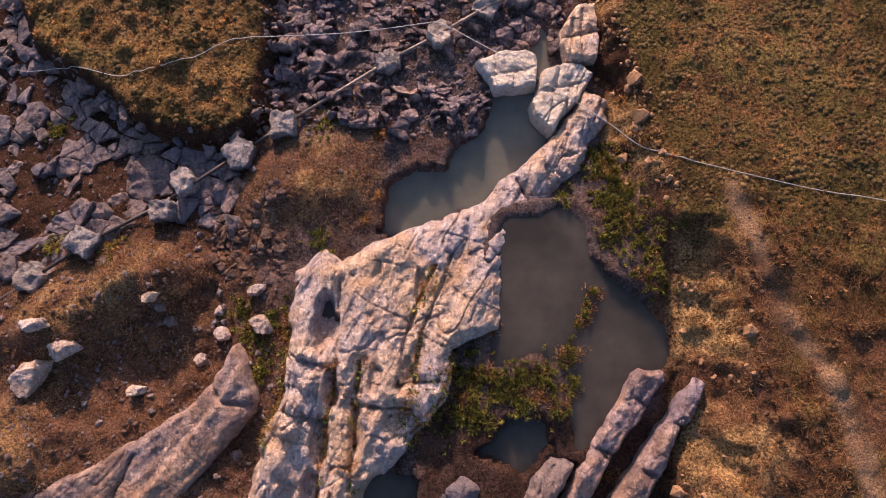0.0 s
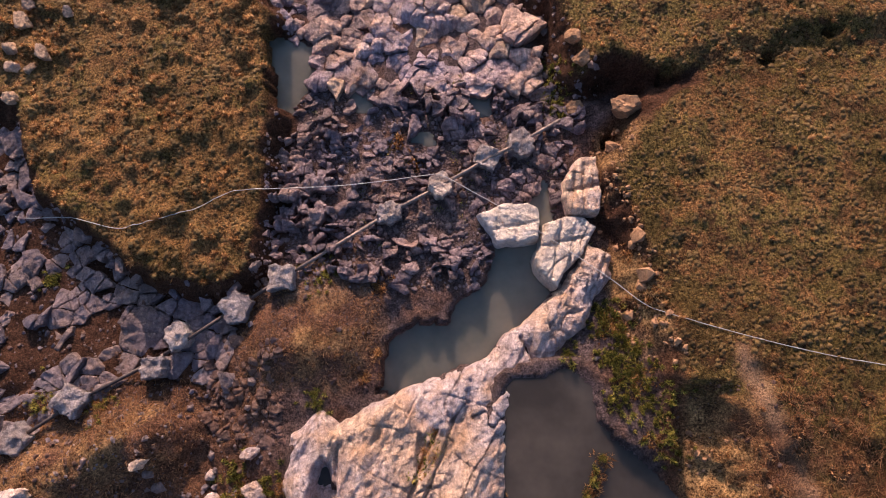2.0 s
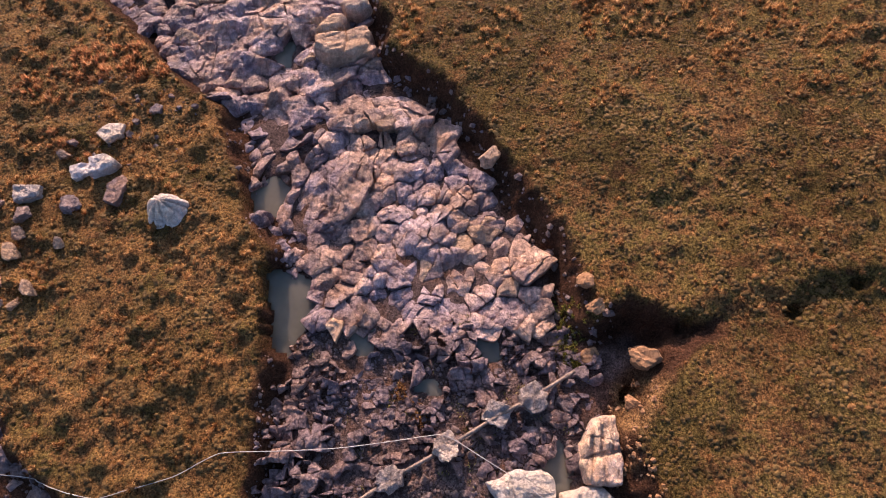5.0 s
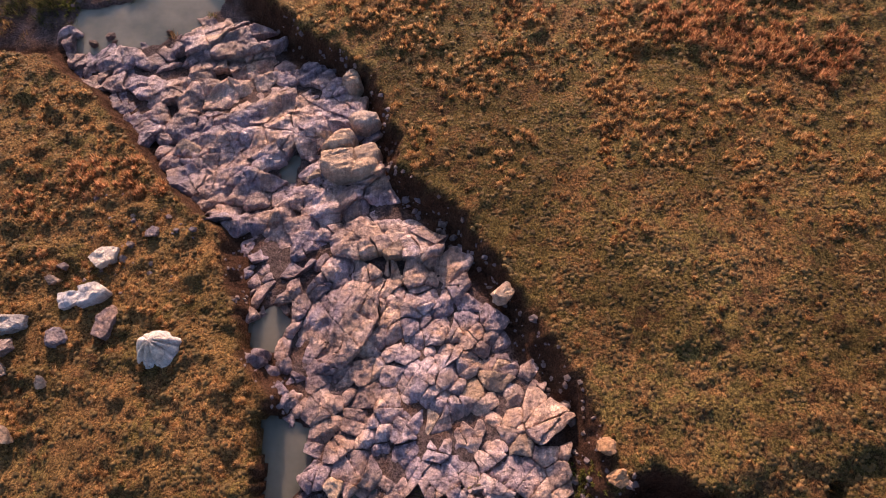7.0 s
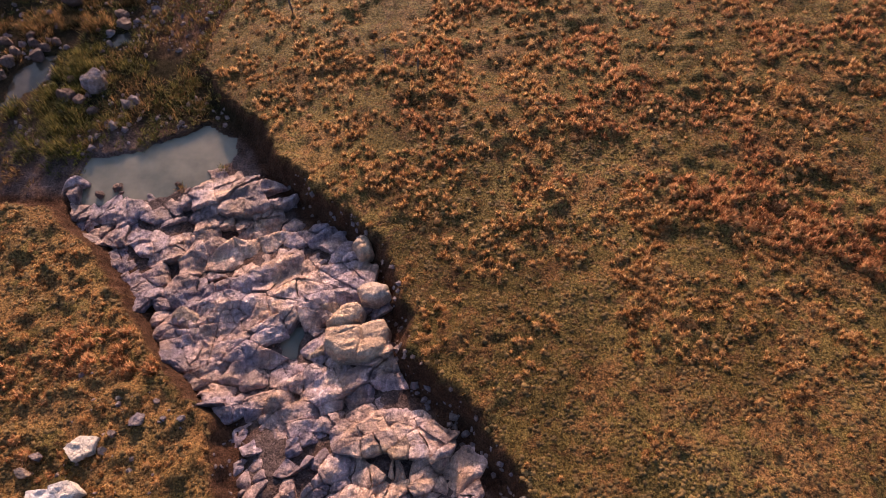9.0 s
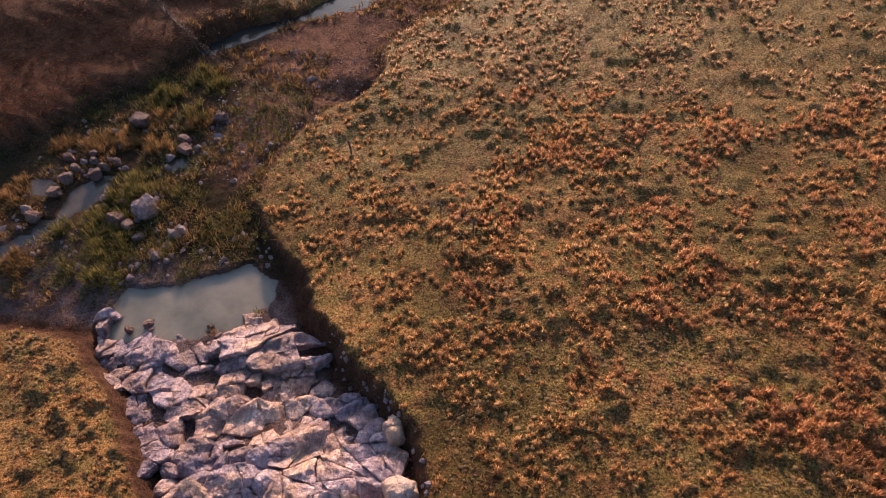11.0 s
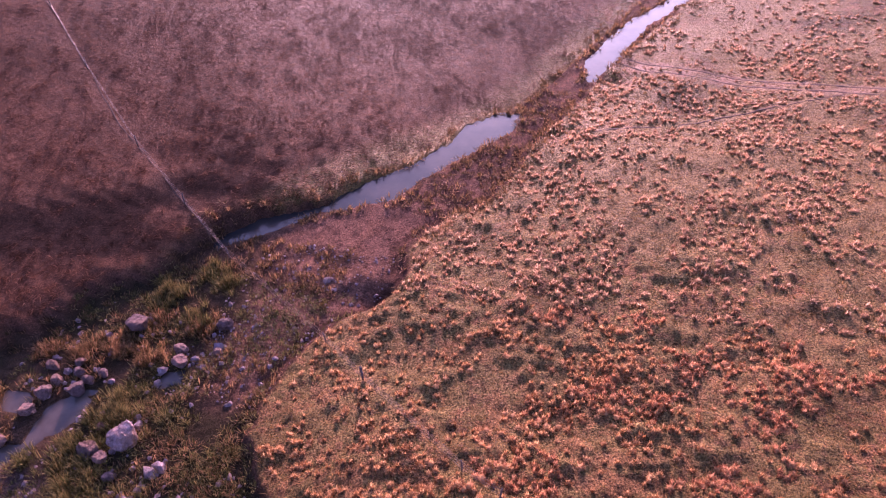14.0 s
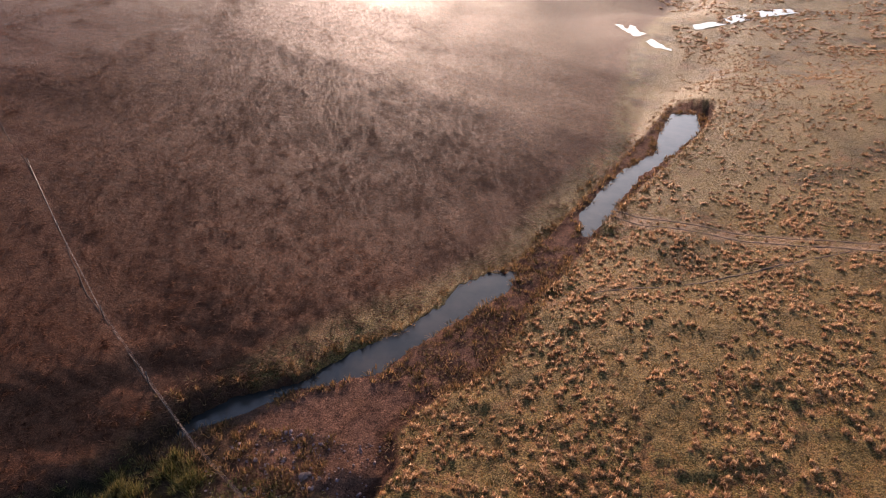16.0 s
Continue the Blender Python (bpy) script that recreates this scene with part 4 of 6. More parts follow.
paving("bedrock_upper", "fractured purple-grey and tan bedrock blocks across the stream", (-10, 15.5, 7, 26), 2.6, 4, 55, 1.5, stream_rock,
       in_channel(0.5, 15.6, 26.2), skip=0.03, ledge=0.34, step=0.2, proud=(0.0, 0.09), domed=0.03, tilt=0.09, gap=(-0.004, 0.009), cracks=0.18, broken=0.5, swollen=0.36, chips=(2, 4))
paving("bedrock_lower", "long fractured lavender-grey bedrock slabs down the stream", (-24, 26, 2, 42.5), 3.6, 5, 28, 1.9, stream_rock,
       in_channel(0.45, 26.2, 43), skip=0.03, proud=(0.0, 0.12), ledge=0.55, step=0.3, domed=0.03, tilt=0.11, gap=(-0.004, 0.009), cracks=0.2, broken=0.75, swollen=0.4, chips=(2, 4))
paving("rubble_bed", "dark broken rubble and mud under the pipe", (-8, 6.5, 6, 15.8), 0.65, 6, 10, 1.2, [DARK_ROCK],
       lambda x, y: (bank_distance(x, y) < -0.6) & (y < 15.7) & (y > 6.6 + 0.25 * np.abs(x + 2)) & (fbm(x, y, 2.2, 3, 55) > -0.5), 0.3, (-0.004, 0.016), (-.2, 0.06), 0.34, ledge=0.45, domed=0.03, tilt=0.2, ease=0.02, cracks=0.3, broken=0.1, swollen=0.25, chips=(1, 3))
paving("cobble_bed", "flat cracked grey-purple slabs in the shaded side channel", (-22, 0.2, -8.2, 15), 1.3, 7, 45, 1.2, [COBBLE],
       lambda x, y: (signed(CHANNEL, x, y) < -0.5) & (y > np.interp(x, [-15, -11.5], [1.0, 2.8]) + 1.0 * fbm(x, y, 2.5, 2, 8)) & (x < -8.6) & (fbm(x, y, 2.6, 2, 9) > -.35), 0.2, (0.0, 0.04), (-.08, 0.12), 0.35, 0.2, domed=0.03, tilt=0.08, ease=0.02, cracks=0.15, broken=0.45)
paving("cracked_flat", "small cracked reddish stones set in dried mud", (-9.6, 0.6, -6.2, 4.6), 0.1, 8, 0, 1.0, [MUD_ROCK],
       lambda x, y: (x > -9.6) & (y > 0.6), 0.25, (0.0, 0.02), (-.06, 0.0), 0.3, 0.05)


# ---- great slabs ----
def slab(name, outline, top, label, material, step=0.05, strike=65, edge=0.6, rough=0.3, foot=0.8, seed=3, fissures=(), dips=(), ribs=0.3, crack=1.0):
    """A great weathered slab: rounded towards its outline, furrowed along its strike."""
    xs, ys = [p[0] for p in outline], [p[1] for p in outline]
    gx, gy = np.arange(min(xs) - 0.3, max(xs) + 0.3, step), np.arange(min(ys) - 0.3, max(ys) + 0.3, step)
    x, y = (g.ravel() for g in np.meshgrid(gx, gy))
    d = -signed(outline, x, y) + 0.18 * fbm(x, y, 0.8, 3, seed)
    a = radians(strike)
    u, v = x * math.cos(a) + y * math.sin(a), -x * math.sin(a) + y * math.cos(a)
    ridge = sum(k * (1 - 2 * np.abs(fbm(u * 0.3, v, size, 2, seed + i))) for i, (size, k) in enumerate(((1.3, 0.45), (0.6, 0.32), (0.28, 0.23))))
    phase = v / 1.75 + 0.45 * fbm(u * 0.35, v * 0.6, 1.6, 2, seed + 31)
    phase = phase - np.floor(phase)
    rib = smooth(0.0, 0.3, phase) * smooth(1.0, 0.35, phase)
    hair = smooth(0.035, 0.0, np.abs(fbm(u * 0.4, v, 1.5, 3, seed + 12))) + 0.6 * smooth(0.03, 0.0, np.abs(fbm(u, v * 0.4, 1.9, 3, seed + 17)))
    keen = min(1.0, 0.25 + rough / 0.22)
    pits = smooth(0.42, 0.62, fbm(x, y, 0.42, 2, seed + 3))
    z = top(x, y) + rough * (0.6 * ridge - 0.3) + ribs * (rib - 0.6) + keen * (0.13 * fbm(x, y, 0.7, 5, seed + 4) + 0.05 * (1 - 2 * np.abs(fbm(u * 0.5, v, 0.33, 3, seed + 41))) - 0.12 * hair - 0.07 * pits + 0.10 * (1 - 2 * np.abs(fbm(u * 0.22, v, 0.5, 3, seed + 44))))
    for line in fissures:
        far = to_line(line, x, y) + 0.06 * fbm(x, y, 0.4, 2, seed + 21)
        z = z - crack * (0.28 * smooth(0.11, 0.02, far) + 0.16 * smooth(0.5, 0.05, far))
    for dx, dy, wx, wy, depth in dips:
        z = z - depth * smooth(1.0, 0.55, np.hypot((x - dx) / wx, (y - dy) / wy) + 0.25 * fbm(x, y, 0.7, 2, seed + 23))
    z = z - foot * (1 - np.sqrt(smooth(-0.15, edge, d))) - 2.0 * smooth(0.02, -0.25, d)
    w, h = len(gx), len(gy)
    i = np.arange(w * h).reshape(h, w)
    quads = np.stack([i[:-1, :-1], i[:-1, 1:], i[1:, 1:], i[1:, :-1]], -1).reshape(-1, 4)
    quads = quads[(d[quads] > -0.3).all(1)]
    used, back = np.unique(quads, return_inverse=True)
    ob = mesh_object(name, np.stack([x, y, z], -1)[used], back.reshape(-1, 4), material)
    return tagged(ob, label, "rock")


MAIN_SLAB = [(-6, .9), (-4.8, 1.9), (-4.1, 1.3), (-2.8, 2.1), (-1, 2.7), (.4, 3.2), (1.7, 3.8), (2.6, 4.7), (3.5, 5.4), (4.9, 6.8), (5.8, 8.4), (6.7, 7.9), (6.7, 7), (6, 6.1), (5.8, 4.9),
             (4.9, 4.3), (4.2, 3.1), (3.3, 3.1), (2.7, 1.8), (2.5, .4), (2.1, -1.3), (1.5, -1.6), (.4, -2.2), (.1, -4), (-1.2, -5.7), (-3.1, -7.8), (-3.6, -9), (-7.8, -9), (-6.9, -5.3),
             (-6.3, -4), (-6.1, -2.4), (-6.1, -.9)]
slab("rock_slab", MAIN_SLAB, lambda x, y: np.interp(y, [-9, -3, 1, 3, 9], [-.25, -.45, -1.2, -1.55, -1.4]) - 0.12 * np.maximum(0, -x - 3.5), "great pale pink sandstone slab furrowed and cracked beside pools", PALE_ROCK,
     fissures=[[(-.3, 1.1), (-1, -.4), (-1.5, -1.8), (-1.75, -3.5)], [(.35, 1.55), (-.2, 0), (-.86, -1.5), (-1.1, -3.5)], [(-4.1, .45), (-4.1, -2.6), (-4.5, -5.3), (-5, -9)],
               [(-3.2, -2.6), (-3.4, -5.3), (-3.6, -9)], [(-1.75, -3.5), (-.2, -3.3)], [(-5.9, -2.4), (-4.2, -2.9)], [(-6.4, -4.4), (-4.6, -4.9)], [(3, 4.6), (3.6, 3.4)], [(-3.5, -4.2), (-1.2, -4.4)]],
     dips=[(-4.6, -1.1, .6, 1.4, .75), (-1.5, -5.0, .9, .8, .35), (-2.3, -7.6, 1.3, .9, .9), (-4.3, -3.6, .35, .9, .5), (-4.7, -5.6, .4, 1.1, .5), (-5, -7.6, .45, 1.1, .5), (-3.3, -5.2, .35, 1.3, .4), (-2.6, -3.2, .3, .8, .3), (-1.4, -3.0, .3, .7, .35), (-.9, .2, .25, 1, .3),
           (-5.3, -2.9, .6, 1.0, -.35), (-5.9, -4.6, .55, 1.2, -.35), (-6.4, -6.6, .6, 1.4, -.3)], ribs=0.18, crack=0.8)
def ridge_top(x, y):
    """A slab broken along a line: its south-eastern leaf stands a hand's width over the other."""
    d = (x + 9) * 0.78 - (y + 4.6) * 0.6 + 0.25 * fbm(x, y, 1.6, 2, 201)
    return -1.15 + 0.28 * smooth(-0.3, 0.12, d) - 0.13 * np.maximum(d, 0) - 0.05 * np.maximum(-d, 0)


slab("rock_slab", [(-8.25, -2.09), (-7.81, -2.88), (-7.36, -4.18), (-7.49, -4.71), (-8.2, -5.69), (-9.4, -7.12), (-10.3, -8.3), (-10.8, -9.2), (-17, -9.2), (-16.6, -8.4), (-15.4, -7.5), (-13.97, -6.93), (-12.39, -5.88), (-9.92, -4.44), (-8.72, -3.0)],
     ridge_top, "tilted pinkish rock slab half buried in earth", SLAB_ROCK, 0.06, 50, 0.22, 0.06, 0.4, 23, [[(-9.2, -3.4), (-8.6, -4.2), (-7.5, -4.3)], [(-12, -6.2), (-13.2, -8.8)]], ribs=0.03, crack=0.5)
slab("rock_slab", [(7.64, -2.92), (8.44, -3.07), (8.44, -3.36), (7.4, -5.0), (6.24, -6.76), (5.47, -7.86), (5.0, -8.8), (4.1, -8.8), (4.72, -7.86), (5.51, -6.31), (6.54, -4.57)], lambda x, y: -0.85 + 0 * x,
     "long grey rock ledge beside the pool", LOWER_ROCK, 0.05, 57, 0.16, 0.12, 0.35, seed=33, fissures=[[(7.4, -4.0), (7.8, -4.3)], [(5.9, -5.9), (6.6, -6.2)]], ribs=0.08, crack=0.5)
slab("rock_slab", [(9.66, -3.24), (9.9, -3.4), (9.38, -4.78), (8.7, -5.53), (8.16, -7.01), (7.62, -7.86), (7.2, -8.8), (6.1, -8.8), (6.65, -7.86), (8.0, -5.74), (8.8, -4.57)], lambda x, y: -0.55 + 0 * x,
     "narrow grey rock ledge under the earth bank", LOWER_ROCK, 0.05, 59, 0.16, 0.14, 0.35, seed=43, fissures=[[(8.6, -4.8), (9.2, -5.1)], [(7.4, -6.6), (8.1, -6.9)]], ribs=0.08, crack=0.5)

# two slabs in shade: the dark cobble colour stands in for part of it
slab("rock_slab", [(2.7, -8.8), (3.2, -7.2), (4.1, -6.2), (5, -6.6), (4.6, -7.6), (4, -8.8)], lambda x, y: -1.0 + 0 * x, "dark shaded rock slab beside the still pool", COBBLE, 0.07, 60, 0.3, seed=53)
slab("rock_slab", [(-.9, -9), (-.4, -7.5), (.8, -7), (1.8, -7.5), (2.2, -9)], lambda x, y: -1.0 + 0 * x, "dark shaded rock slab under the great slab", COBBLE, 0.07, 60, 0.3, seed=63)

RNG = random.Random(11)
slab("rock_block", [(1.35, 9.75), (2.4, 10.05), (3.5, 10.25), (3.85, 9.9), (3.85, 8.65), (2.9, 8.5), (2.15, 8.55)], lambda x, y: -1.9 - 0.2 * (y - 9.4) + 0.05 * (x - 2.6),
     "whitish angular sandstone block standing in the pool", WHITE_ROCK, 0.035, -8, 0.12, 0.07, 0.25, 73, [[(1.9, 9.0), (3.8, 9.35)], [(2.9, 8.5), (3.1, 9.3)], [(2.2, 9.95), (2.35, 9.2)]], ribs=0.03, crack=0.3)
slab("rock_block", [(4.2, 9.3), (5.0, 9.55), (5.75, 9.5), (6.2, 9.1), (5.8, 8.4), (5.1, 7.5), (4.45, 6.7), (3.85, 7.3), (3.7, 7.8), (4, 8.5)], lambda x, y: -1.7 - 0.14 * (y - 8.2) - 0.05 * (x - 5),
     "whitish cracked sandstone block at the pool's edge", WHITE_ROCK, 0.035, 62, 0.16, 0.09, 0.3, 83, [[(4.0, 8.3), (5.7, 8.7)], [(4.9, 9.5), (4.6, 8.4), (4.3, 7.0)], [(5.3, 8.6), (5.0, 7.5)]], ribs=0.04, crack=0.4)
slab("rock_block", [(5, 11.1), (5.7, 12.0), (6.45, 12.3), (6.5, 10.6), (6.25, 9.75), (5.6, 9.6), (5.1, 9.75), (4.8, 10.4)], lambda x, y: -1.7 - 0.16 * (y - 10.5) + 0.1 * (x - 5.6),
     "pale ribbed rock against the earth bank", PALE_ROCK, 0.035, 78, 0.2, 0.12, 0.35, 93, [[(5.4, 11.4), (5.3, 9.7)], [(5.8, 11.8), (5.75, 9.7)], [(4.9, 10.6), (6.4, 10.9)]], ribs=0.06, crack=0.5)


TAN_BLOCKS = [
    ([(-7.08, 31.85), (-6.25, 32.1), (-5.37, 32.32), (-4.35, 32.54), (-4.07, 32.05), (-4.13, 30.75), (-5.37, 30.39), (-6.39, 30.57), (-6.99, 31.13)], -5.05, 31.4, [[(-5.45, 32.4), (-5.3, 31.3), (-5.5, 30.3)]]),
    ([(-7.05, 32.2), (-6.49, 33.25), (-5.72, 33.48), (-5.39, 33.12), (-5.52, 32.47), (-6.4, 32.16)], -5.2, 32.8, []),
    ([(-5.82, 34.08), (-5.14, 34.56), (-4.39, 34.41), (-4.23, 33.9), (-4.81, 33.43), (-5.59, 33.48)], -5.3, 34, []),
    ([(-6.45, 36.83), (-5.89, 37.47), (-5.38, 37.18), (-5.33, 36.43), (-5.93, 36.1)], -5.6, 36.8, []),
]
for k, (outline, top, mid_y, lines) in enumerate(TAN_BLOCKS):
    ob = slab("stream_block", outline, lambda x, y, top=top, mid_y=mid_y: top - 0.16 * (y - mid_y), "large smooth tan sandstone block beside the stream's bank", BLOCK_ROCK, 0.05, 20, 0.3, 0.06, 0.5, 103 + k, lines, ribs=0.0, crack=0.5)
    tagged(ob, group="tan blocks by the stream")

# ---- boulders ----
BOULDER_MESHES = {m: [boulder_mesh("boulder", RNG, m) for _ in range(5)] for m in (WHITE_ROCK, PALE_ROCK, EARTH, TAN_ROCK, COBBLE, MUD_ROCK, SLAB_ROCK)}


def boulder(x, y, width, label, material, group, tall=0.7, sink=0.22, name="boulder", deep=None):
    z = height_at(x, y)
    ob = new(name, RNG.choice(BOULDER_MESHES[material]))
    width *= 1.15 if y > 44 else 1.0
    deep = deep or RNG.uniform(0.55, 0.9)
    ob.matrix_basis = pose(x, y, z + width * tall * (0.5 - sink), RNG.uniform(-14, 14), RNG.uniform(-14, 14), RNG.uniform(-40, 40)) @ Matrix.Diagonal((width * 1.05, width * deep * 1.05, width * tall * 1.05, 1))
    return tagged(ob, label, "boulder", group)


for outline, high, mat in [
        ([(-16.76, 26.31), (-15.98, 26.33), (-15.96, 25.63), (-16.65, 25.21), (-17.24, 25.75)], .55, WHITE_ROCK), ([(-18.31, 23.99), (-17.2, 24.11), (-17.11, 23.49), (-17.87, 23.21)], .5, WHITE_ROCK),
        ([(-17.09, 24.2), (-16.39, 24.47), (-15.71, 24.03), (-16.32, 23.55), (-16.96, 23.28)], .6, WHITE_ROCK), ([(-15.54, 23.44), (-15.11, 23.18), (-15.44, 21.79), (-16.11, 22.02), (-16.05, 22.91)], .4, SLAB_ROCK),
        ([(-20.6, 22.9), (-19.3, 22.93), (-19.28, 22.35), (-20.3, 22.0)], .5, WHITE_ROCK)]:
    z = height_at(*outline[0])
    ob = stone("angular_boulder", outline, z - 0.3, z + high, mat, RNG, None, 34, 22, lumps=0.1, tilt=0.1, lean=-0.22, wobble=0.03, ease=0.03, facets=3)
    tagged(ob, "whitish angular boulder lying in dry grass" if mat is WHITE_ROCK else "flat pinkish boulder half sunk in dry grass", "boulder", "boulders on the west turf")
for x, y, w in [(-18.5, 25.4, .65), (-18.8, 24.7, .75), (-19.8, 21.4, 1), (-21.5, 22, .9), (-14.5, 27.1, .75), (-15.5, 26.5, .5), (-19.7, 20.4, .75), (-19.9, 19.5, 1), (-20.2, 18.1, .8),
                (-18.5, 17.7, .9), (-20, 17.1, .7), (-19.1, 17, .7), (-19.7, 15.5, .8), (-17.7, 19.9, .6), (-17.7, 21.9, 1.1), (-12.6, 27.2, .4), (-14, 28, .35), (-15.8, 28.1, .3), (-13.4, 27.2, .35)]:
    boulder(x, y, w, "grey-pink weathered boulder sunk in dry grass", TAN_ROCK if RNG.random() < 0.4 else COBBLE, "boulders on the west turf")
for x, y, w, t in [(-14.4, 32.6, 1.3, .5), (2, 24.1, 1.2, .9)]:
    boulder(x, y, w, "large tan rounded boulder at the stream's edge", TAN_ROCK, "large stream boulders", t, -0.1)
for x, y, w in [(-15.2, -2.2, 1.3), (-16.6, -3.3, 1.6), (-16.1, -1.2, 1.1), (-7.3, -1.2, 1), (-9, -1.6, .7), (-9.2, -.7, .5), (-9.9, -2.7, .7), (-11.6, -.1, .7), (-7.6, .2, .8), (-12.4, -3.9, .8)]:
    boulder(x, y, w, "pale pink rock lying on red earth", PALE_ROCK, "rocks on the earth mounds")
for x, y, w in [(-24.5, 48.8, 1.7), (-28.5, 56.4, 1.4), (-31.1, 50.6, .9), (-31, 51.5, .9), (-29.4, 51.2, .9), (-30, 52.3, .8), (-29.1, 51.9, .8), (-31.5, 47.3, .9), (-31.2, 49.3, 1), (-26.2, 47.9, 1), (-25.3, 47.6, .8),
                (-26.4, 49.3, .7), (-24.7, 55.2, .9), (-24.3, 54.3, 1), (-24.2, 46.7, .7), (-30.4, 53, .7), (-32, 52.4, .8), (-28.6, 52.6, .6), (-20.6, 41.4, .9), (-21.9, 41, .6), (-22.5, 55.5, .6), (-23, 57.6, 1.1)]:
    boulder(x, y, w, "grey-pink boulder among reeds by the water", MUD_ROCK if w < 1.6 else SLAB_ROCK, "boulders in the river meadow")
for x, y, w, t in [(7.75, 14.4, 1.7, .9), (5.9, 16.4, .9, .8), (5.6, 17.6, .8, .8), (5.7, 14.6, .8, .6), (7.2, 12.6, 1.0, .7)]:
    boulder(x, y, w, "lump of ochre earth eroded from the bank", EARTH, "eroded earth lumps", t, 0.3, "earth_lump")
for x, y, w in [(5.3, 13.9, .8), (4.6, 12.6, .7), (-4.1, 7.3, .8), (-7.9, 5.2, .3), (5.9, 3.8, .3), (-.9, -4.2, .5), (3.3, 11.6, .8)]:
    boulder(x, y, w, "loose grey stone beside the pipe", COBBLE, "loose stones", .45, .2)

for x, y, w in [(-21.2, 41.3, .7), (-22, 40.7, .6), (-20.9, 41.0, .45), (-17.6, 41.6, .5)]:
    boulder(x, y, w, "flat wet stone lying in the shallow pool", MUD_ROCK, "stones in the bend pool", 1.2, .1)

# the fluted white rock
def fluted_rock(x, y, wide, tall, sides=72, rings=14):
    """A standing rock whose sides run down in ribs from a broken crest."""
    z = height_at(x, y) - 0.15
    a = np.arange(sides) / sides * 2 * math.pi
    verts = []
    rib = np.abs(np.sin(4.5 * a + 0.7 * np.sin(3 * a))) ** 0.55
    south = 0.5 - 0.5 * np.sin(a)
    for k in range(rings):
        r = 1 - k / rings
        reach = wide * (0.3 + 0.2 * south + 0.08 * np.abs(np.cos(a)) + 0.03 * np.sin(5 * a)) * (0.89 + 0.11 * rib)
        px, py = x + reach * r * np.cos(a), y + 0.3 + reach * r * np.sin(a)
        pz = z + tall * (1 - r ** 2.4) - 0.28 * (1 - rib) * (0.3 + south) * r * (1 - r) * 4 * 0.8 + 0.07 * fbm(px, py, 0.3, 3, 97)
        verts.append(np.stack([px, py, pz], -1))
    verts = np.concatenate(verts + [np.array([[x, y + 0.3, z + tall]])])
    faces = [(k * sides + i, k * sides + (i + 1) % sides, (k + 1) * sides + (i + 1) % sides, (k + 1) * sides + i) for k in range(rings - 1) for i in range(sides)]
    faces += [((rings - 1) * sides + i, (rings - 1) * sides + (i + 1) % sides, len(verts) - 1) for i in range(sides)]
    return tagged(mesh_object("fluted_rock", verts, faces, WHITE_ROCK, sharp=40), "white fluted rock standing alone in dry grass", "rock")


fluted_rock(-12.85, 21.2, 2.1, 1.15)


# ---- the pipe, its stone supports and the hose ----
def tube(name, points, radius, material, parent=None, label="", sides=8):
    bm = bmesh.new()
    pts = [Vector(p) for p in points]
    rings = []
    for k, p in enumerate(pts):
        way = (pts[min(k + 1, len(pts) - 1)] - pts[max(k - 1, 0)]).normalized()
        side = way.cross(Vector((0, 0, 1))).normalized()
        up = side.cross(way)
        rings.append([bm.verts.new(p + radius * (math.cos(a) * side + math.sin(a) * up)) for a in (2 * math.pi * i / sides for i in range(sides))])
    for ra, rb in zip(rings, rings[1:]):
        for i in range(sides):
            bm.faces.new((ra[i], ra[(i + 1) % sides], rb[(i + 1) % sides], rb[i])).smooth = True
    bm.faces.new(rings[0])
    bm.faces.new(rings[-1][::-1])
    bmesh.ops.recalc_face_normals(bm, faces=bm.faces[:])
    if parent:
        return part(name, bm, material, parent, label)
    me = bpy.data.meshes.new(name)
    bm.to_mesh(me)
    bm.free()
    me.materials.append(material)
    return new(name, me)


SUPPORTS = [(-17.03, .59, -2.6, 1.15), (-14.96, 2.18, -2.73, 1.3), (-11.7, 3.47, -2.49, 1.0), (-10.9, 4.75, -2.8, .95), (-8.5, 5.9, -2.66, 1.2), (-6.67, 7.1, -2.45, 1.2), (-2.29, 9.86, -2.8, 1.05),
            (-.15, 11.02, -2.72, 1.05), (1.85, 12.3, -2.85, 1.1), (3.32, 12.9, -2.8, 1.0)]
PIPE_LINE = [(-19.5, -1.1), (-17.03, .59), (-14.96, 2.0), (-11.7, 3.75), (-8.5, 5.9), (-6.67, 7.1), (-2.29, 9.86), (-.15, 11.02), (1.85, 12.2), (3.32, 12.95), (5.0, 13.95)]


def uneven_block(x, y, top, width, label):
    k = RNG.randint(4, 6)
    turn = RNG.uniform(0, 1)
    outline = [(x + width * 0.62 * RNG.uniform(0.8, 1.12) * math.cos(turn + 2 * math.pi * i / k), y + width * 0.62 * RNG.uniform(0.8, 1.12) * math.sin(turn + 2 * math.pi * i / k)) for i in range(k)]
    ob = stone("pipe_support", outline, height_at(x, y) - 0.2, top + 0.42, CONCRETE, RNG, None, 28, 30, lumps=0.13, tilt=0.1, wobble=0.11, ease=0.02, dome=0.03)
    return tagged(ob, label, "pipe support", "supports under the pipe")


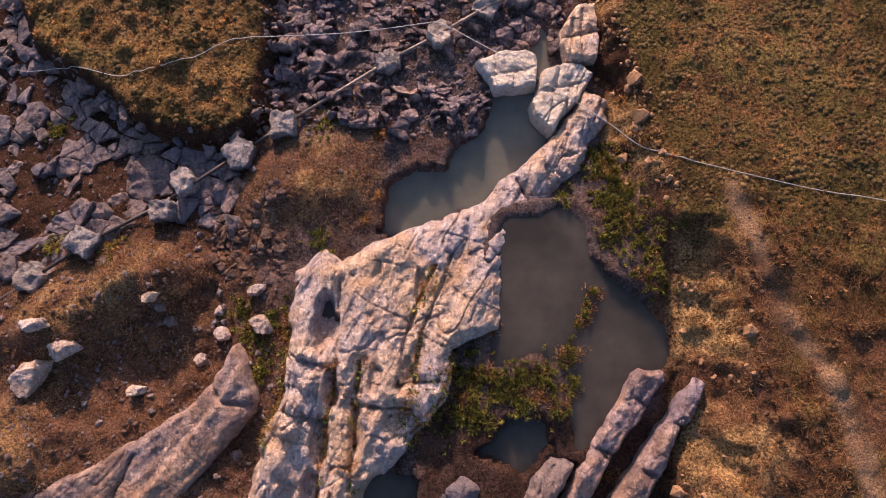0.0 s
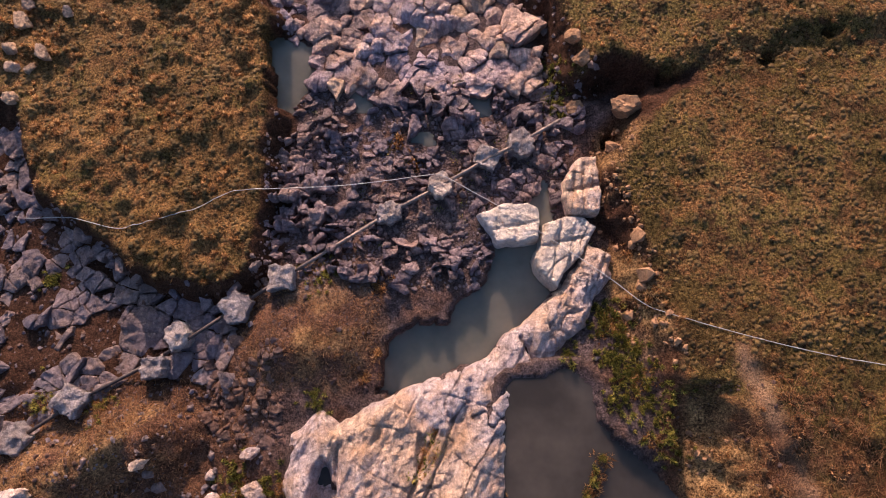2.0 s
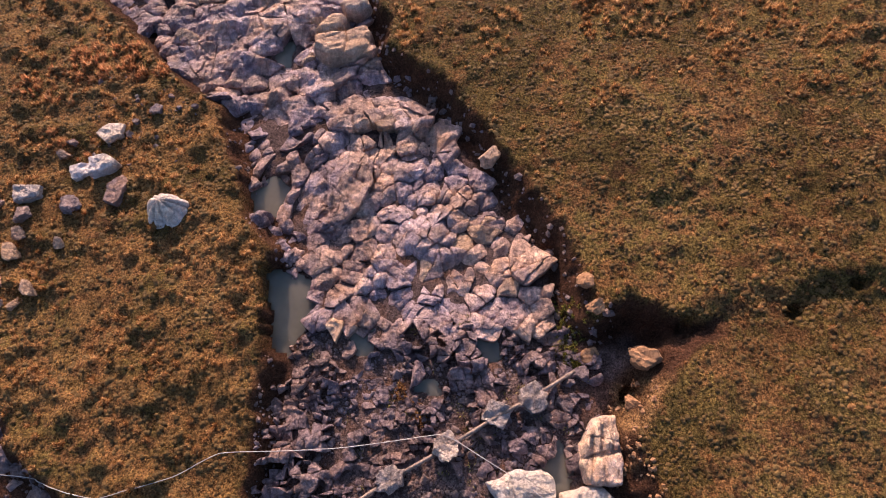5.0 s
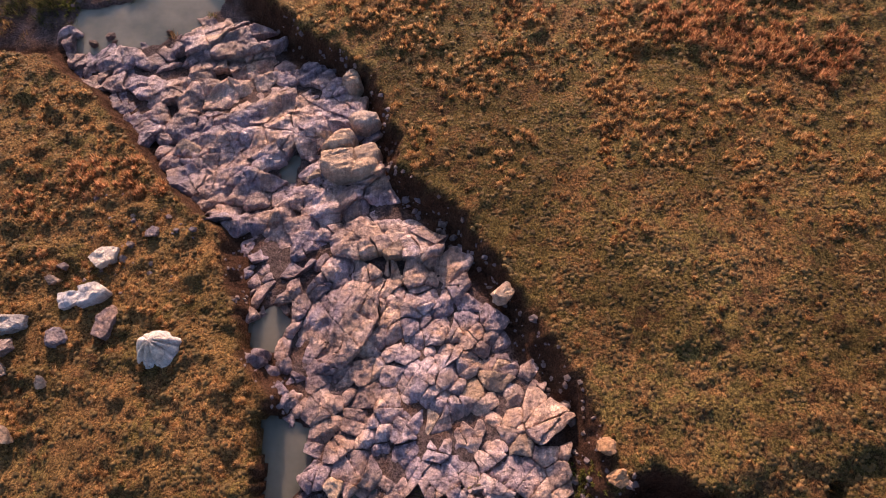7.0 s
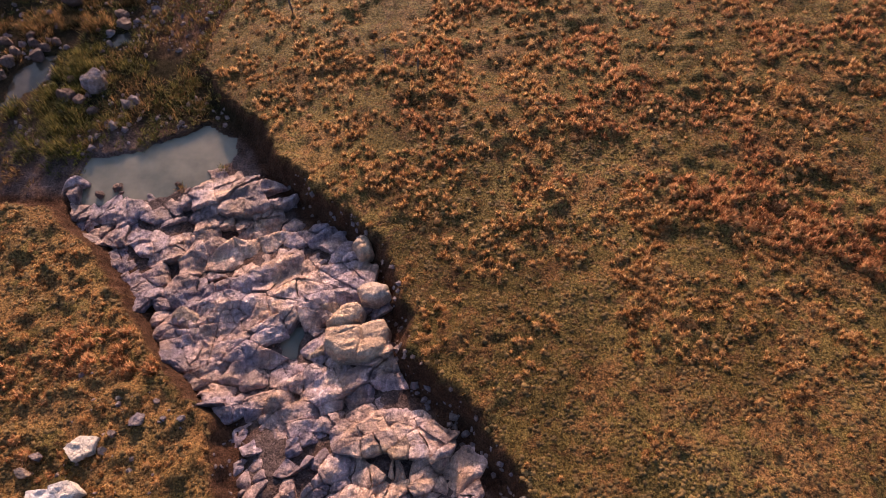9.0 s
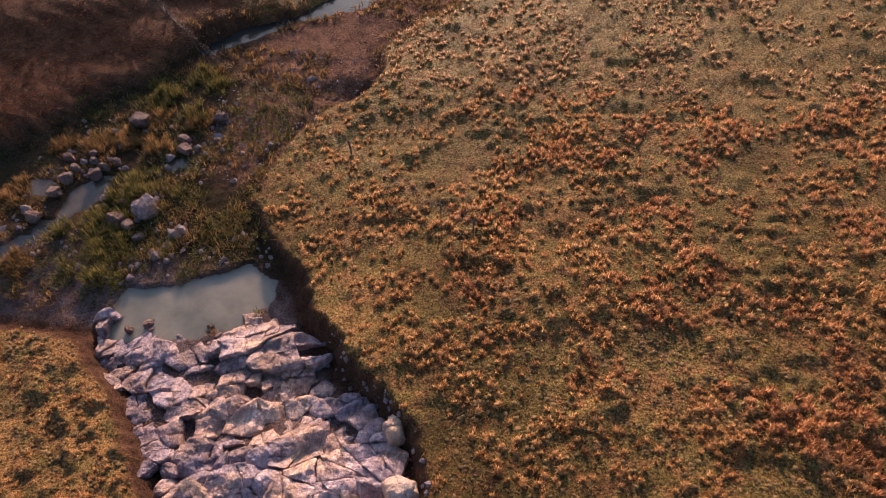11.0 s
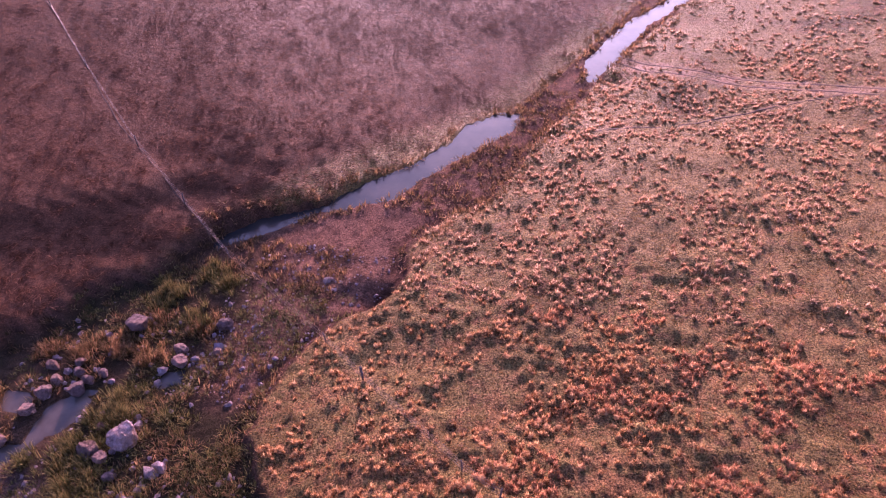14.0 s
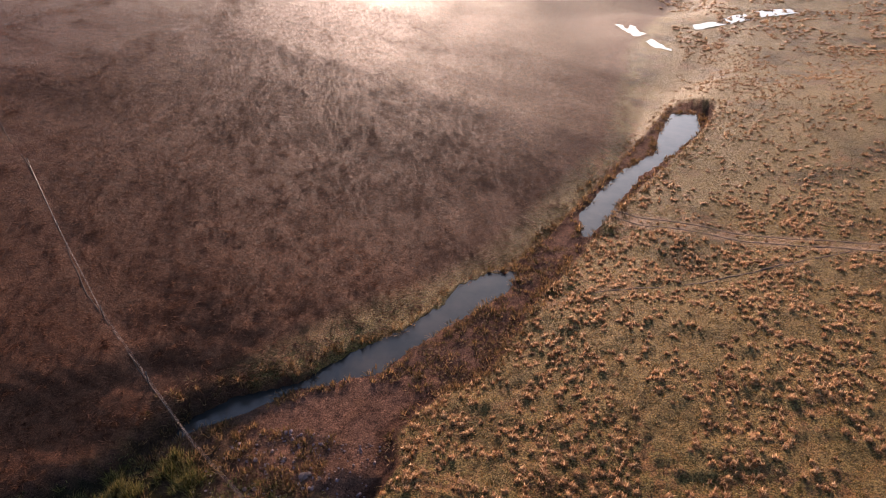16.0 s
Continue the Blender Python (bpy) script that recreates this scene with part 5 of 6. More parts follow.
for x, y, top, width in SUPPORTS:
    uneven_block(x, y, top, width, "rough grey masonry block carrying an iron pipe")
pipe = tagged(empty("water_pipe", -8, 6, -2.9), "rusty iron water pipe laid on masonry blocks", "pipe")
for (ax, ay), (bx, by) in zip(PIPE_LINE, PIPE_LINE[1:]):
    # western lengths get the darker iron, with shade painted in
    seg = tube("pipe_length", [(ax, ay, -2.5), (bx, by, -2.5)], 0.075, RUST if ax > -8 else SHADED_RUST, pipe, sides=10)
    seg.location = -pipe.location
    collar = tube("collar", [(ax * .93 + bx * .07, ay * .93 + by * .07, -2.5), (ax * .9 + bx * .1, ay * .9 + by * .1, -2.5)], 0.09, RUST, pipe, "rusty pipe collar", 10)
    collar.location = -pipe.location


def smooth_line(points, count):
    """A gentle curve through the points."""
    p = [Vector(q) for q in points]
    p = [p[0] * 2 - p[1]] + p + [p[-1] * 2 - p[-2]]
    out = []
    for a, b, c, d in zip(p, p[1:], p[2:], p[3:]):
        for i in range(count):
            t = i / count
            out.append(0.5 * ((2 * b) + (c - a) * t + (2 * a - 5 * b + 4 * c - d) * t * t + (3 * b - a - 3 * c + d) * t ** 3))
    return out + [p[-2]]


HOSE_LINE = [(-21, 10.5), (-18.9, 10.05), (-16.4, 9.85), (-13.7, 9.2), (-12.2, 9.5), (-10.6, 9.95), (-9.2, 10.7), (-8.5, 10.85), (-6.5, 10.9), (-4.4, 11.0), (-2.3, 11.25), (-.9, 11.45), (-.1, 11.42), (1.3, 10.6), (2.7, 9.72),
             (5.0, 8.08), (6.6, 6.8), (8.0, 5.7), (10, 5.0), (12.1, 4.37), (14.3, 3.85), (16.6, 3.37), (22, 1.9)]
HANG = {8: -2.4, 9: -2.4, 10: -2.45, 11: -2.45, 12: -2.35, 13: -2.15, 14: -1.95, 15: -1.6, 16: -1.1}
hose_points = [(x, y, HANG.get(k, None) if k in HANG else height_at(x, y) + 0.04) for k, (x, y) in enumerate(HOSE_LINE)]
tagged(tube("hose", [(p[0], p[1], max(p[2], height_at(p[0], p[1]) + 0.04)) for p in smooth_line(hose_points, 8)], 0.015, HOSE, sides=6), "thin pale plastic hose strung across the stream", "hose")


# ---- fence along the worn line ----
fence = tagged(empty("fence", -12.6, 54.6, height_at(-12.6, 54.6)), "old wire fence with thin grey wooden posts", "fence")
POSTS = [(-50.8, 82.9), (-43.9, 76.9), (-36, 70.4), (-30.4, 66.6), (-25.7, 63.5), (-15.8, 57), (-12.6, 54.6), (-5.9, 50), (-3.8, 48.7)]
tops = []
for k, (x, y) in enumerate(POSTS):
    z = height_at(x, y)
    lean = (RNG.uniform(-.08, .08), RNG.uniform(-.06, .06))
    thick = 0.07 if k == 6 else 0.045
    post = tube("post", [(x, y, z - 0.3), (x + 0.01, y + .01, z + 0.5), (x + lean[0], y + lean[1], z + (1.3 if k == 6 else 1.05))], thick, WOOD, fence, sides=7)
    post.location = -fence.location
    tops.append((x, y, z))
for lift in (0.35, 0.65, 0.95):
    wire = tube("wire", [(x, y, z + lift) for x, y, z in tops], 0.006, RUST, fence, "thin rusty fence wire", 4)
    wire.location = -fence.location


# ---- the trodden line beside the fence ----
def trodden_path(name, line, wide, label, material=None):
    pts = [Vector(a).lerp(Vector(b), k / 24) for a, b in zip(line, line[1:]) for k in range(24)] + [Vector(line[-1])]
    flat, faces = [], []
    for k, p in enumerate(pts):
        way = (pts[min(k + 1, len(pts) - 1)] - pts[max(k - 1, 0)]).normalized()
        side = Vector((-way.y, way.x))
        p = p + side * 0.12 * noise.noise((p.x * 0.4, p.y * 0.4, 3))
        flat += [p + side * wide * 0.5 * w * (1 + 0.5 * noise.noise((p.x * 1.3, p.y * 1.3, w))) for w in (-1, -0.5, 0.5, 1)]
    x, y = np.array([q.x for q in flat]), np.array([q.y for q in flat])
    verts = np.stack([x, y, ground_height(x, y)[0] + np.tile((-0.01, 0.02, 0.02, -0.01), len(pts))], -1)
    for k in range(len(pts) - 1):
        faces += [(4 * k + i, 4 * k + i + 1, 4 * k + i + 5, 4 * k + i + 4) for i in range(3)]
    return tagged(mesh_object(name, verts, faces, material or PATH_EARTH), label, "path", kind="structure")


PATH_EARTH = plain_material("pale_trodden_earth", (0.05, 0.029, 0.018), (0.12, 0.07, 0.04), 2.5, 0.95, 0.05)
trodden_path("path", FENCE[:7], 0.11, "pale trodden line along the old fence")
RUT_EARTH = plain_material("dark_rutted_earth", (0.045, 0.027, 0.015), (0.13, 0.08, 0.042), 2.5, 0.95, 0.05)
for shift in (0.0, 1.4):
    trodden_path("cart_rut", [(x, y + shift) for x, y in CART_TRACK], 0.28, "dark cart rut worn into the dry turf", RUT_EARTH)
trodden_path("foot_path", FOOT_TRACK, 0.22, "narrow dark path worn into the dry turf", RUT_EARTH)


# ---- grass ----
def blades(px, py, pz, high, wide, count, seed, thin=0.02, spread=1.0, bent=True):
    """Verts and triangles of grass clumps: each has count bent blades round its middle."""
    g = np.random.default_rng(seed)
    n = len(px)
    a = g.uniform(0, 2 * np.pi, (n, count))
    r = np.sqrt(g.uniform(0, 1, (n, count))) * wide[:, None] * 0.5
    h = high[:, None] * g.uniform(0.55, 1.1, (n, count)) * (1 - 0.35 * (r / (wide[:, None] * 0.5 + 1e-6)) ** 2)
    bx, by = px[:, None] + r * np.cos(a), py[:, None] + r * np.sin(a)
    bz = pz[:, None] - 0.03 + 0 * a
    out = spread * (r * 0.9 + 0.25 * high[:, None] * g.uniform(0, 1, (n, count)))
    b = a + g.normal(0, 0.6, (n, count))
    mx, my, mz = bx + 0.4 * out * np.cos(b), by + 0.4 * out * np.sin(b), bz + 0.65 * h
    tx, ty, tz = bx + out * np.cos(b), by + out * np.sin(b), bz + h
    c = b + np.pi / 2 + g.normal(0, 0.5, (n, count))
    w = thin * g.uniform(0.7, 1.5, (n, count)) * np.ones_like(a)
    ox, oy = w * np.cos(c), w * np.sin(c)
    if not bent:
        v = np.stack([np.stack(p, -1) for p in ((bx - ox, by - oy, bz), (bx + ox, by + oy, bz), (tx, ty, tz))], 2).reshape(-1, 3)
        return v, np.arange(n * count * 3).reshape(-1, 3)
    v = np.stack([np.stack(p, -1) for p in ((bx - ox, by - oy, bz), (bx + ox, by + oy, bz), (mx - ox * .8, my - oy * .8, mz), (mx + ox * .8, my + oy * .8, mz), (tx, ty, tz))], 2).reshape(-1, 3)
    k = np.arange(n * count)[:, None] * 5
    f = np.concatenate([k + [0, 1, 3], k + [0, 3, 2], k + [2, 3, 4]], 1).reshape(-1, 3)
    return v, f


BODY = ((1.05, -0.25), (0.72, 0.62))  # the radius and height of each ring


def domes(px, py, pz, high, wide, sides, seed):
    """Verts and triangles of the rounded, ragged bodies of grass clumps, ring by ring."""
    g = np.random.default_rng(seed + 7)
    n, k = len(px), len(BODY)
    a = (np.arange(sides) / sides * 2 * np.pi)[None] + g.uniform(0, 6.28, (n, 1)) + g.normal(0, 0.15, (n, sides))
    rings = []
    for r, h in BODY:
        rr = 0.5 * wide[:, None] * r * g.uniform(0.72, 1.25, (n, sides))
        rings.append(np.stack([px[:, None] + rr * np.cos(a), py[:, None] + rr * np.sin(a), pz[:, None] + high[:, None] * h * g.uniform(0.7, 1.3, (n, sides))], -1))
        a = a + np.pi / sides
    top = np.stack([px + wide * g.normal(0, 0.08, n), py + wide * g.normal(0, 0.08, n), pz + high], -1)[:, None]
    v = np.concatenate(rings + [top], 1).reshape(-1, 3)
    f = []
    for i in range(sides):
        j = (i + 1) % sides
        for m in range(k - 1):
            f += [(m * sides + i, m * sides + j, (m + 1) * sides + i), (m * sides + j, (m + 1) * sides + j, (m + 1) * sides + i)]
        f.append(((k - 1) * sides + i, (k - 1) * sides + j, k * sides))
    return v, (np.array(f)[None] + (np.arange(n) * (k * sides + 1))[:, None, None]).reshape(-1, 3)


def puffs(px, py, pz, high, wide, count, seed, thin):
    """Verts and triangles of tussocks: short blades that stand out on all sides from a tight crown."""
    g = np.random.default_rng(seed)
    n = len(px)
    a = g.uniform(0, 2 * np.pi, (n, count))
    up = g.uniform(0.05, 1.0, (n, count))
    out = np.sqrt(1 - up * up)
    reach = g.uniform(0.65, 1.2, (n, count))
    root = 0.16 * wide[:, None] * np.sqrt(g.uniform(0, 1, (n, count)))
    b = a + g.normal(0, 0.5, (n, count))
    bx, by, bz = px[:, None] + root * np.cos(b), py[:, None] + root * np.sin(b), pz[:, None] + 0.1 * high[:, None] * up - 0.02
    tx, ty = px[:, None] + 0.5 * wide[:, None] * out * reach * np.cos(a), py[:, None] + 0.5 * wide[:, None] * out * reach * np.sin(a)
    tz = pz[:, None] + high[:, None] * up * reach + 0.02
    c = a + np.pi / 2 + g.normal(0, 0.6, (n, count))
    w = thin * g.uniform(0.7, 1.4, (n, count))
    ox, oy, oz = w * np.cos(c), w * np.sin(c), w * g.normal(0, 0.4, (n, count))
    v = np.stack([np.stack(p, -1) for p in ((bx - ox, by - oy, bz - oz), (bx + ox, by + oy, bz + oz), (tx, ty, tz))], 2).reshape(-1, 3)
    return v, np.arange(n * count * 3).reshape(-1, 3)


def scatter(box, density, seed, clump=None, keep=None):
    """Random places in a box, thinned where clump (size, threshold) noise is low and where keep says no."""
    g = np.random.default_rng(seed)
    x0, y0, x1, y1 = box
    n = int((x1 - x0) * (y1 - y0) * density)
    x, y = g.uniform(x0, x1, n), g.uniform(y0, y1, n)
    if clump:
        size, level = clump
        ok = fbm(x, y, size, 3, seed) + g.normal(0, 0.12, n) > level
        x, y = x[ok], y[ok]
    z, s = ground_height(x, y)
    ok = keep(x, y, s)
    return x[ok], y[ok], z[ok]


def grass(name, label, material, patches, category="grass", body=None, bent=True):
    """One mesh of grass clumps; body: the material of the matted bodies under the blades."""
    vs, fs, kinds, base = [], [], [], 0
    for (x, y, z), high, wide, count, thin, spread, seed in patches:
        g = np.random.default_rng(seed + 100)
        n = len(x)
        h, w = high * g.uniform(0.6, 1.35, n), wide * g.uniform(0.55, 1.5, n)
        tussock = body is TUFT_BODY or seed in (28, 41, 42, 43)
        made = [(puffs(x, y, z, h, w, count, seed, thin) if tussock else blades(x, y, z, h, w, count, seed, thin, spread, bent), 0)]
        if tussock and body:
            made.append((domes(x, y, z, h * 0.45, w * 0.55, 5, seed), 1))
        elif body and seed not in (3, 4, 5):
            made.append((domes(x, y, z, h * 0.5, w * 0.7, 6, seed) if count > 9 else domes(x, y, z, h * 0.6, w * 0.95, 4, seed), 1))
        for (v, f), kind in made:
            vs.append(v)
            fs.append(f + base)
            kinds.append(np.full(len(f), kind, np.int32))
            base += len(v)
    ob = mesh_object(name, np.concatenate(vs), np.concatenate(fs), material)
    if body:
        ob.data.materials.append(body)
        ob.data.polygons.foreach_set("material_index", np.concatenate(kinds))
    return tagged(ob, label, category, kind="stuff")


FAR_GRASS = leaf_material("far_pinkish_grass", (0.3, (0.2, 0.1, 0.05)), (0.5, (0.42, 0.235, 0.115)), (0.75, (0.64, 0.43, 0.24)), size=0.3, through=0.72)
HEATH = leaf_material("dark_heath", (0.3, (0.055, 0.024, 0.014)), (0.5, (0.15, 0.066, 0.034)), (0.75, (0.3, 0.145, 0.075)), size=0.12, through=0.72, gloss=0.03)
on_scrub = lambda x, y, s: (s > -0.2) & (x > 10.9 - 0.7 * fbm(x, y, 1.2, 3, 25)) & (y < 3.2 + 1.5 * fbm(x, y, 2, 2, 3)) & (np.abs(to_line(TRAIL, x, y)) > 0.3)
on_turf = lambda x, y, s: (s > -0.1) & (np.abs(to_line(TRAIL, x, y)) > 0.35) & ~on_scrub(x, y, s) & ((x < 5) | (y > 3))
on_hill = lambda x, y, s: (s > 0.1) & (x < np.interp(y, [50, 70, 90, 120, 160], [-26, -22, -8, 4, 8])) & (to_line(FENCE, x, y) > 0.5)
east_only = lambda x, y, s: (s > 0.05) & (x > np.interp(y, [20, 42, 50, 70, 90, 120, 160], [-2, -15, -19, -16, -4, 5, 14])) & (to_line(CART_TRACK, x, y) > 0.5) & (to_line([(a, b + 1.4) for a, b in CART_TRACK], x, y) > 0.5) & (to_line(FOOT_TRACK, x, y) > 0.4)
off_glade = lambda x, y, s: east_only(x, y, s) & (np.hypot((x - 9.5) / 3.4, (y - 41.4) / 1.1) + 0.5 * fbm(x, y, 1.5, 2, 7) > 1)
grass("turf_grass", "short olive and rust turf", SHORT_GRASS, [
    (scatter((6, -1, 24, 30), 16, 1, (0.9, -.2), on_turf), .075, .2, 3, .012, 1.8, 1),
    (scatter((-4, 17, 6, 29), 16, 6, (0.9, -.2), on_turf), .075, .2, 3, .012, 1.8, 6),
    (scatter((-28, 6, -7.5, 40), 15, 2, (0.9, -.2), on_turf), .085, .21, 3, .012, 1.8, 2),
    (scatter((-4, 29, 24, 46), 8, 8, (0.9, -.2), east_only), .08, .22, 3, .014, 1.8, 8),
    (scatter((-18, 26, 24, 62), 7, 3, None, east_only), .11, .36, 7, .018, 1.6, 3),
    (scatter((24, 10, 45, 62), 6, 4, None, on_turf), .09, .5, 6, .03, 1.6, 4),
    (scatter((-16, 62, 45, 100), 7, 5, None, east_only), .13, .5, 4, .036, 1.5, 5),
], body=turf_body("olive_turf_nubs", (0.4, (0.055, 0.034, 0.014)), (0.5, (0.145, 0.086, 0.032)), (0.6, (0.27, 0.16, 0.058))), bent=False)
grass("grass_tufts", "orange tussocks of dry grass", DRY_GRASS, [
    (scatter((-4, -2, 24, 30), .45, 11, (2.5, .0), on_turf), .16, .36, 40, .02, 1.2, 11),
    (scatter((-28, 6, -7.5, 40), 3.0, 12, (1.6, -.02), on_turf), .22, .46, 44, .022, 1.1, 12),
    (scatter((-18, 26, 30, 62), 5.0, 13, (2.6, .15), off_glade), .27, .5, 42, .024, 1.1, 13),
    (scatter((-18, 44, 30, 62), 1.3, 19, (5, -.2), east_only), .27, .5, 46, .024, 1.1, 19),
    (scatter((-4, 17, 26, 44), .55, 25, (4, -.2), east_only), .2, .36, 40, .022, 1.2, 25),
], body=TUFT_BODY, bent=False)
RUSSET_GRASS = leaf_material("russet_grass", (0.3, (0.15, 0.056, 0.024)), (0.5, (0.37, 0.155, 0.066)), (0.75, (0.62, 0.33, 0.16)), size=0.5, through=0.72)
MATS = [[(8.7, 39.2), (10.7, 38.8), (12.9, 38.0), (14.8, 36.9), (17.8, 35.2)], [(10.5, 39.4), (13.8, 39.4), (16.5, 38), (18.5, 37)]]
grass("grass_mats", "dense russet mats of dry tussock grass", RUSSET_GRASS, [
    (scatter((7, 33, 20, 41), 9, 29, (1.4, -.25), lambda x, y, s: np.minimum(to_line(MATS[0], x, y), to_line(MATS[1], x, y)) + 0.8 * fbm(x, y, 1.5, 2, 6) < 0.85), .38, .6, 48, .026, 1.1, 29),
    (scatter((-19.8, 29.2, -14.2, 31.4), 6, 18, (1.2, -.3), on_turf), .45, .7, 56, .026, 1.1, 18),
    (scatter((-22.5, 23.5, -17.5, 31), 2.2, 37, (1.5, .05), on_turf), .34, .6, 48, .026, 1.1, 37),
    (scatter((-6, 40, 30, 62), 5.5, 36, (2.8, .17), off_glade), .32, .58, 42, .026, 1.1, 36),
], body=TUFT_BODY, bent=False)
grass("scrub_bushes", "low brown and pinkish scrub bushes on the worn bank", LITTER, [
    (scatter((11, -9, 25, 4.5), 4.5, 28, (1.6, -.1), on_scrub), .22, .42, 36, .02, 1.2, 28),
], body=turf_body("scrub_body", (0.38, (0.04, 0.022, 0.012)), (0.5, (0.12, 0.068, 0.032)), (0.62, (0.26, 0.15, 0.075))))
grass("far_tufts", "pinkish brown tussocks of dry grass beyond the fence", FAR_GRASS, [
    (scatter((-16, 62, 50, 102), 2.9, 14, (3.5, -.2), east_only), .3, .62, 22, .04, 1.2, 14),
    (scatter((30, 15, 60, 62), 1.8, 15, (4, .0), on_turf), .32, .6, 22, .045, 1.2, 15),
    (scatter((-10, 100, 70, 170), 1.0, 16, (5, -.1), east_only), .3, .8, 9, .07, 1.2, 16),
    (scatter((12, 165, 120, 300), .35, 27, (9, -.1), east_only), .45, 1.6, 8, .14, 1.2, 27),
], body=TUFT_BODY, bent=False)
grass("heath_grass", "dark reddish grass on the far slope", HEATH, [
    (scatter((-85, 52, 10, 150), 2.0, 17, (4, -.3), on_hill), .11, .7, 8, .04, 1.8, 17),
    (scatter((-42, 52, -5, 110), 3.0, 20, (3, -.2), on_hill), .11, .5, 8, .03, 1.8, 20),
], bent=False)
mound_top = lambda x, y, s: (s < -0.3) & (fbm(x, y, 1.6, 2, 33) > -0.05)
grass("mound_litter", "rusty dead grass over the earth mounds", LITTER, [
    (scatter((-19, -9, -9.5, 2.2), 30, 21, (1.8, 0.05), mound_top), .07, .26, 9, .013, 2.2, 21),
    (scatter((8.6, -9, 24, 5), 30, 23, (1.4, -.1), on_scrub), .07, .34, 16, .010, 2.0, 23),
    (scatter((-19, -9, -6.5, 3), 26, 24, (1.3, .02), lambda x, y, s: s < -.3), .05, .26, 9, .012, 2.0, 24),
    (scatter((-8.2, 2.9, -2.6, 6.8), 60, 22, (1.2, -.25), lambda x, y, s: s < -.3), .07, .2, 10, .010, 1.6, 22),
], bent=False)


def dry_land(x, y, s):
    ok = s < -0.25
    for level, shape in POOLS.values():
        ok &= signed(shape, x, y) > 0.1
    return ok


grass("reeds", "tall brown and green reeds along the river", REED, [
    (scatter((-36, 41, -17, 66), 3.2, 31, (3.0, .02), dry_land), .4, .6, 20, .02, 1, 31),
    (scatter((-16, 71, -3, 92), 4.0, 32, None, lambda x, y, s: (s < 0.5) & dry_land(x, y, np.minimum(s, -1)) & (x > np.interp(y, [70, 92], [-16, -8]))), .3, .55, 14, .03, 1.3, 32),
    (scatter((-28, 63, 14, 133), 3.0, 34, (1.6, -.15), lambda x, y, s: np.abs(np.minimum(signed(POOLS["river_reach"][1], x, y), signed(POOLS["far_reach"][1], x, y)) - 0.35) < 0.55), .42, .5, 14, .03, 1.2, 34),
    (scatter((-30, 64, 12, 135), 1.4, 33, None, lambda x, y, s: (np.abs(s) < 1.2) & dry_land(x, y, np.minimum(s, -1))), .32, .6, 12, .035, 1.3, 33),
])


def plants(points, seed):
    g = np.random.default_rng(seed)
    x, y, r = (np.concatenate([g.normal(p[k], p[2] * 0.6, int(p[2] ** 2 * 100) + 5) if k < 2 else np.full(int(p[2] ** 2 * 100) + 5, p[2]) for p in points]) for k in range(3))
    tuft = fbm(x, y, 0.55, 2, seed) + g.normal(0, 0.1, len(x)) > -0.32
    x, y = x[tuft], y[tuft]
    level, shape = POOLS["lower_pool"]
    z = ground_height(x, y)[0]
    return x, y, np.where(signed(shape, x, y) < 0.1, np.maximum(z, level - 0.03), z)


grass("marsh_grass", "green marsh grass on the wet ground", GREEN_LEAF, [
    (plants([(6.3, 5.4, .7), (6.9, 4.6, .8), (7.3, 3.6, .8), (7.6, 2.6, .8), (8, 1.6, .7), (8.3, .6, .6), (6.4, 3.6, .6), (6.6, 2.2, .5), (4.9, 4, .35)], 41), .26, .3, 44, .014, 1.2, 41),
    (plants([(.9, -3.2, .8), (2, -3.6, .9), (3.1, -3.5, .8), (4.2, -3.4, .7), (1.2, -4.6, .7), (4.4, -4.7, .5), (.3, -4.8, .6), (2.6, -4.3, .6), (.6, -2.6, .5), (3.4, -4.2, .6), (4.8, -2.6, .3), (4.95, -2.1, .16), (5.05, -1.7, .16), (5.3, -1.2, .15), (5.5, -.8, .15), (5.7, -.35, .15), (5.9, .05, .15), (5.2, -3.5, .3)], 42), .28, .3, 44, .014, 1.2, 42),
    (plants([(-5.1, 7.2, .6), (-5.8, 7.9, .4), (-5.1, 2.2, .45), (-13.5, 1.9, .55), (-16.2, 2.3, .6), (-8.2, -.7, .7), (-7.7, -1.8, .6), (-7.3, -3, .6), (-6.8, -.8, .5), (-17.2, 7.2, .5), (5, 14.4, .6), (4.8, 16.4, .6), (4.6, 15.4, .6), (-24.2, 43.6, .6), (-24.8, 45.4, .7), (-25.2, 47, .6)], 43), .22, .3, 40, .014, 1.3, 43),
])
grass("meadow_rushes", "olive and brown rushes in the river meadow", RUSH, [
    (scatter((-34, 42, -15, 62), 7, 44, (2.2, -.08), dry_land), .3, .45, 16, .016, 1.2, 44),
    ])
grass("bank_sedge", "tall green sedge beside the bend pool", RUSH, [
    (scatter((-28, 42.5, -18, 51), 9, 46, (2.0, -.02), dry_land), .5, .5, 18, .013, 1.1, 46),
])
def bushes(points, seed):
    """Places of tall grass crowded round each (x, y, radius)."""
    g = np.random.default_rng(seed)
    x, y = (np.concatenate([g.normal(p[k], p[2] * 0.5, int(p[2] ** 2 * 22)) for p in points]) for k in range(2))
    z, s = ground_height(x, y)
    ok = dry_land(x, y, s)
    return x[ok], y[ok], z[ok]


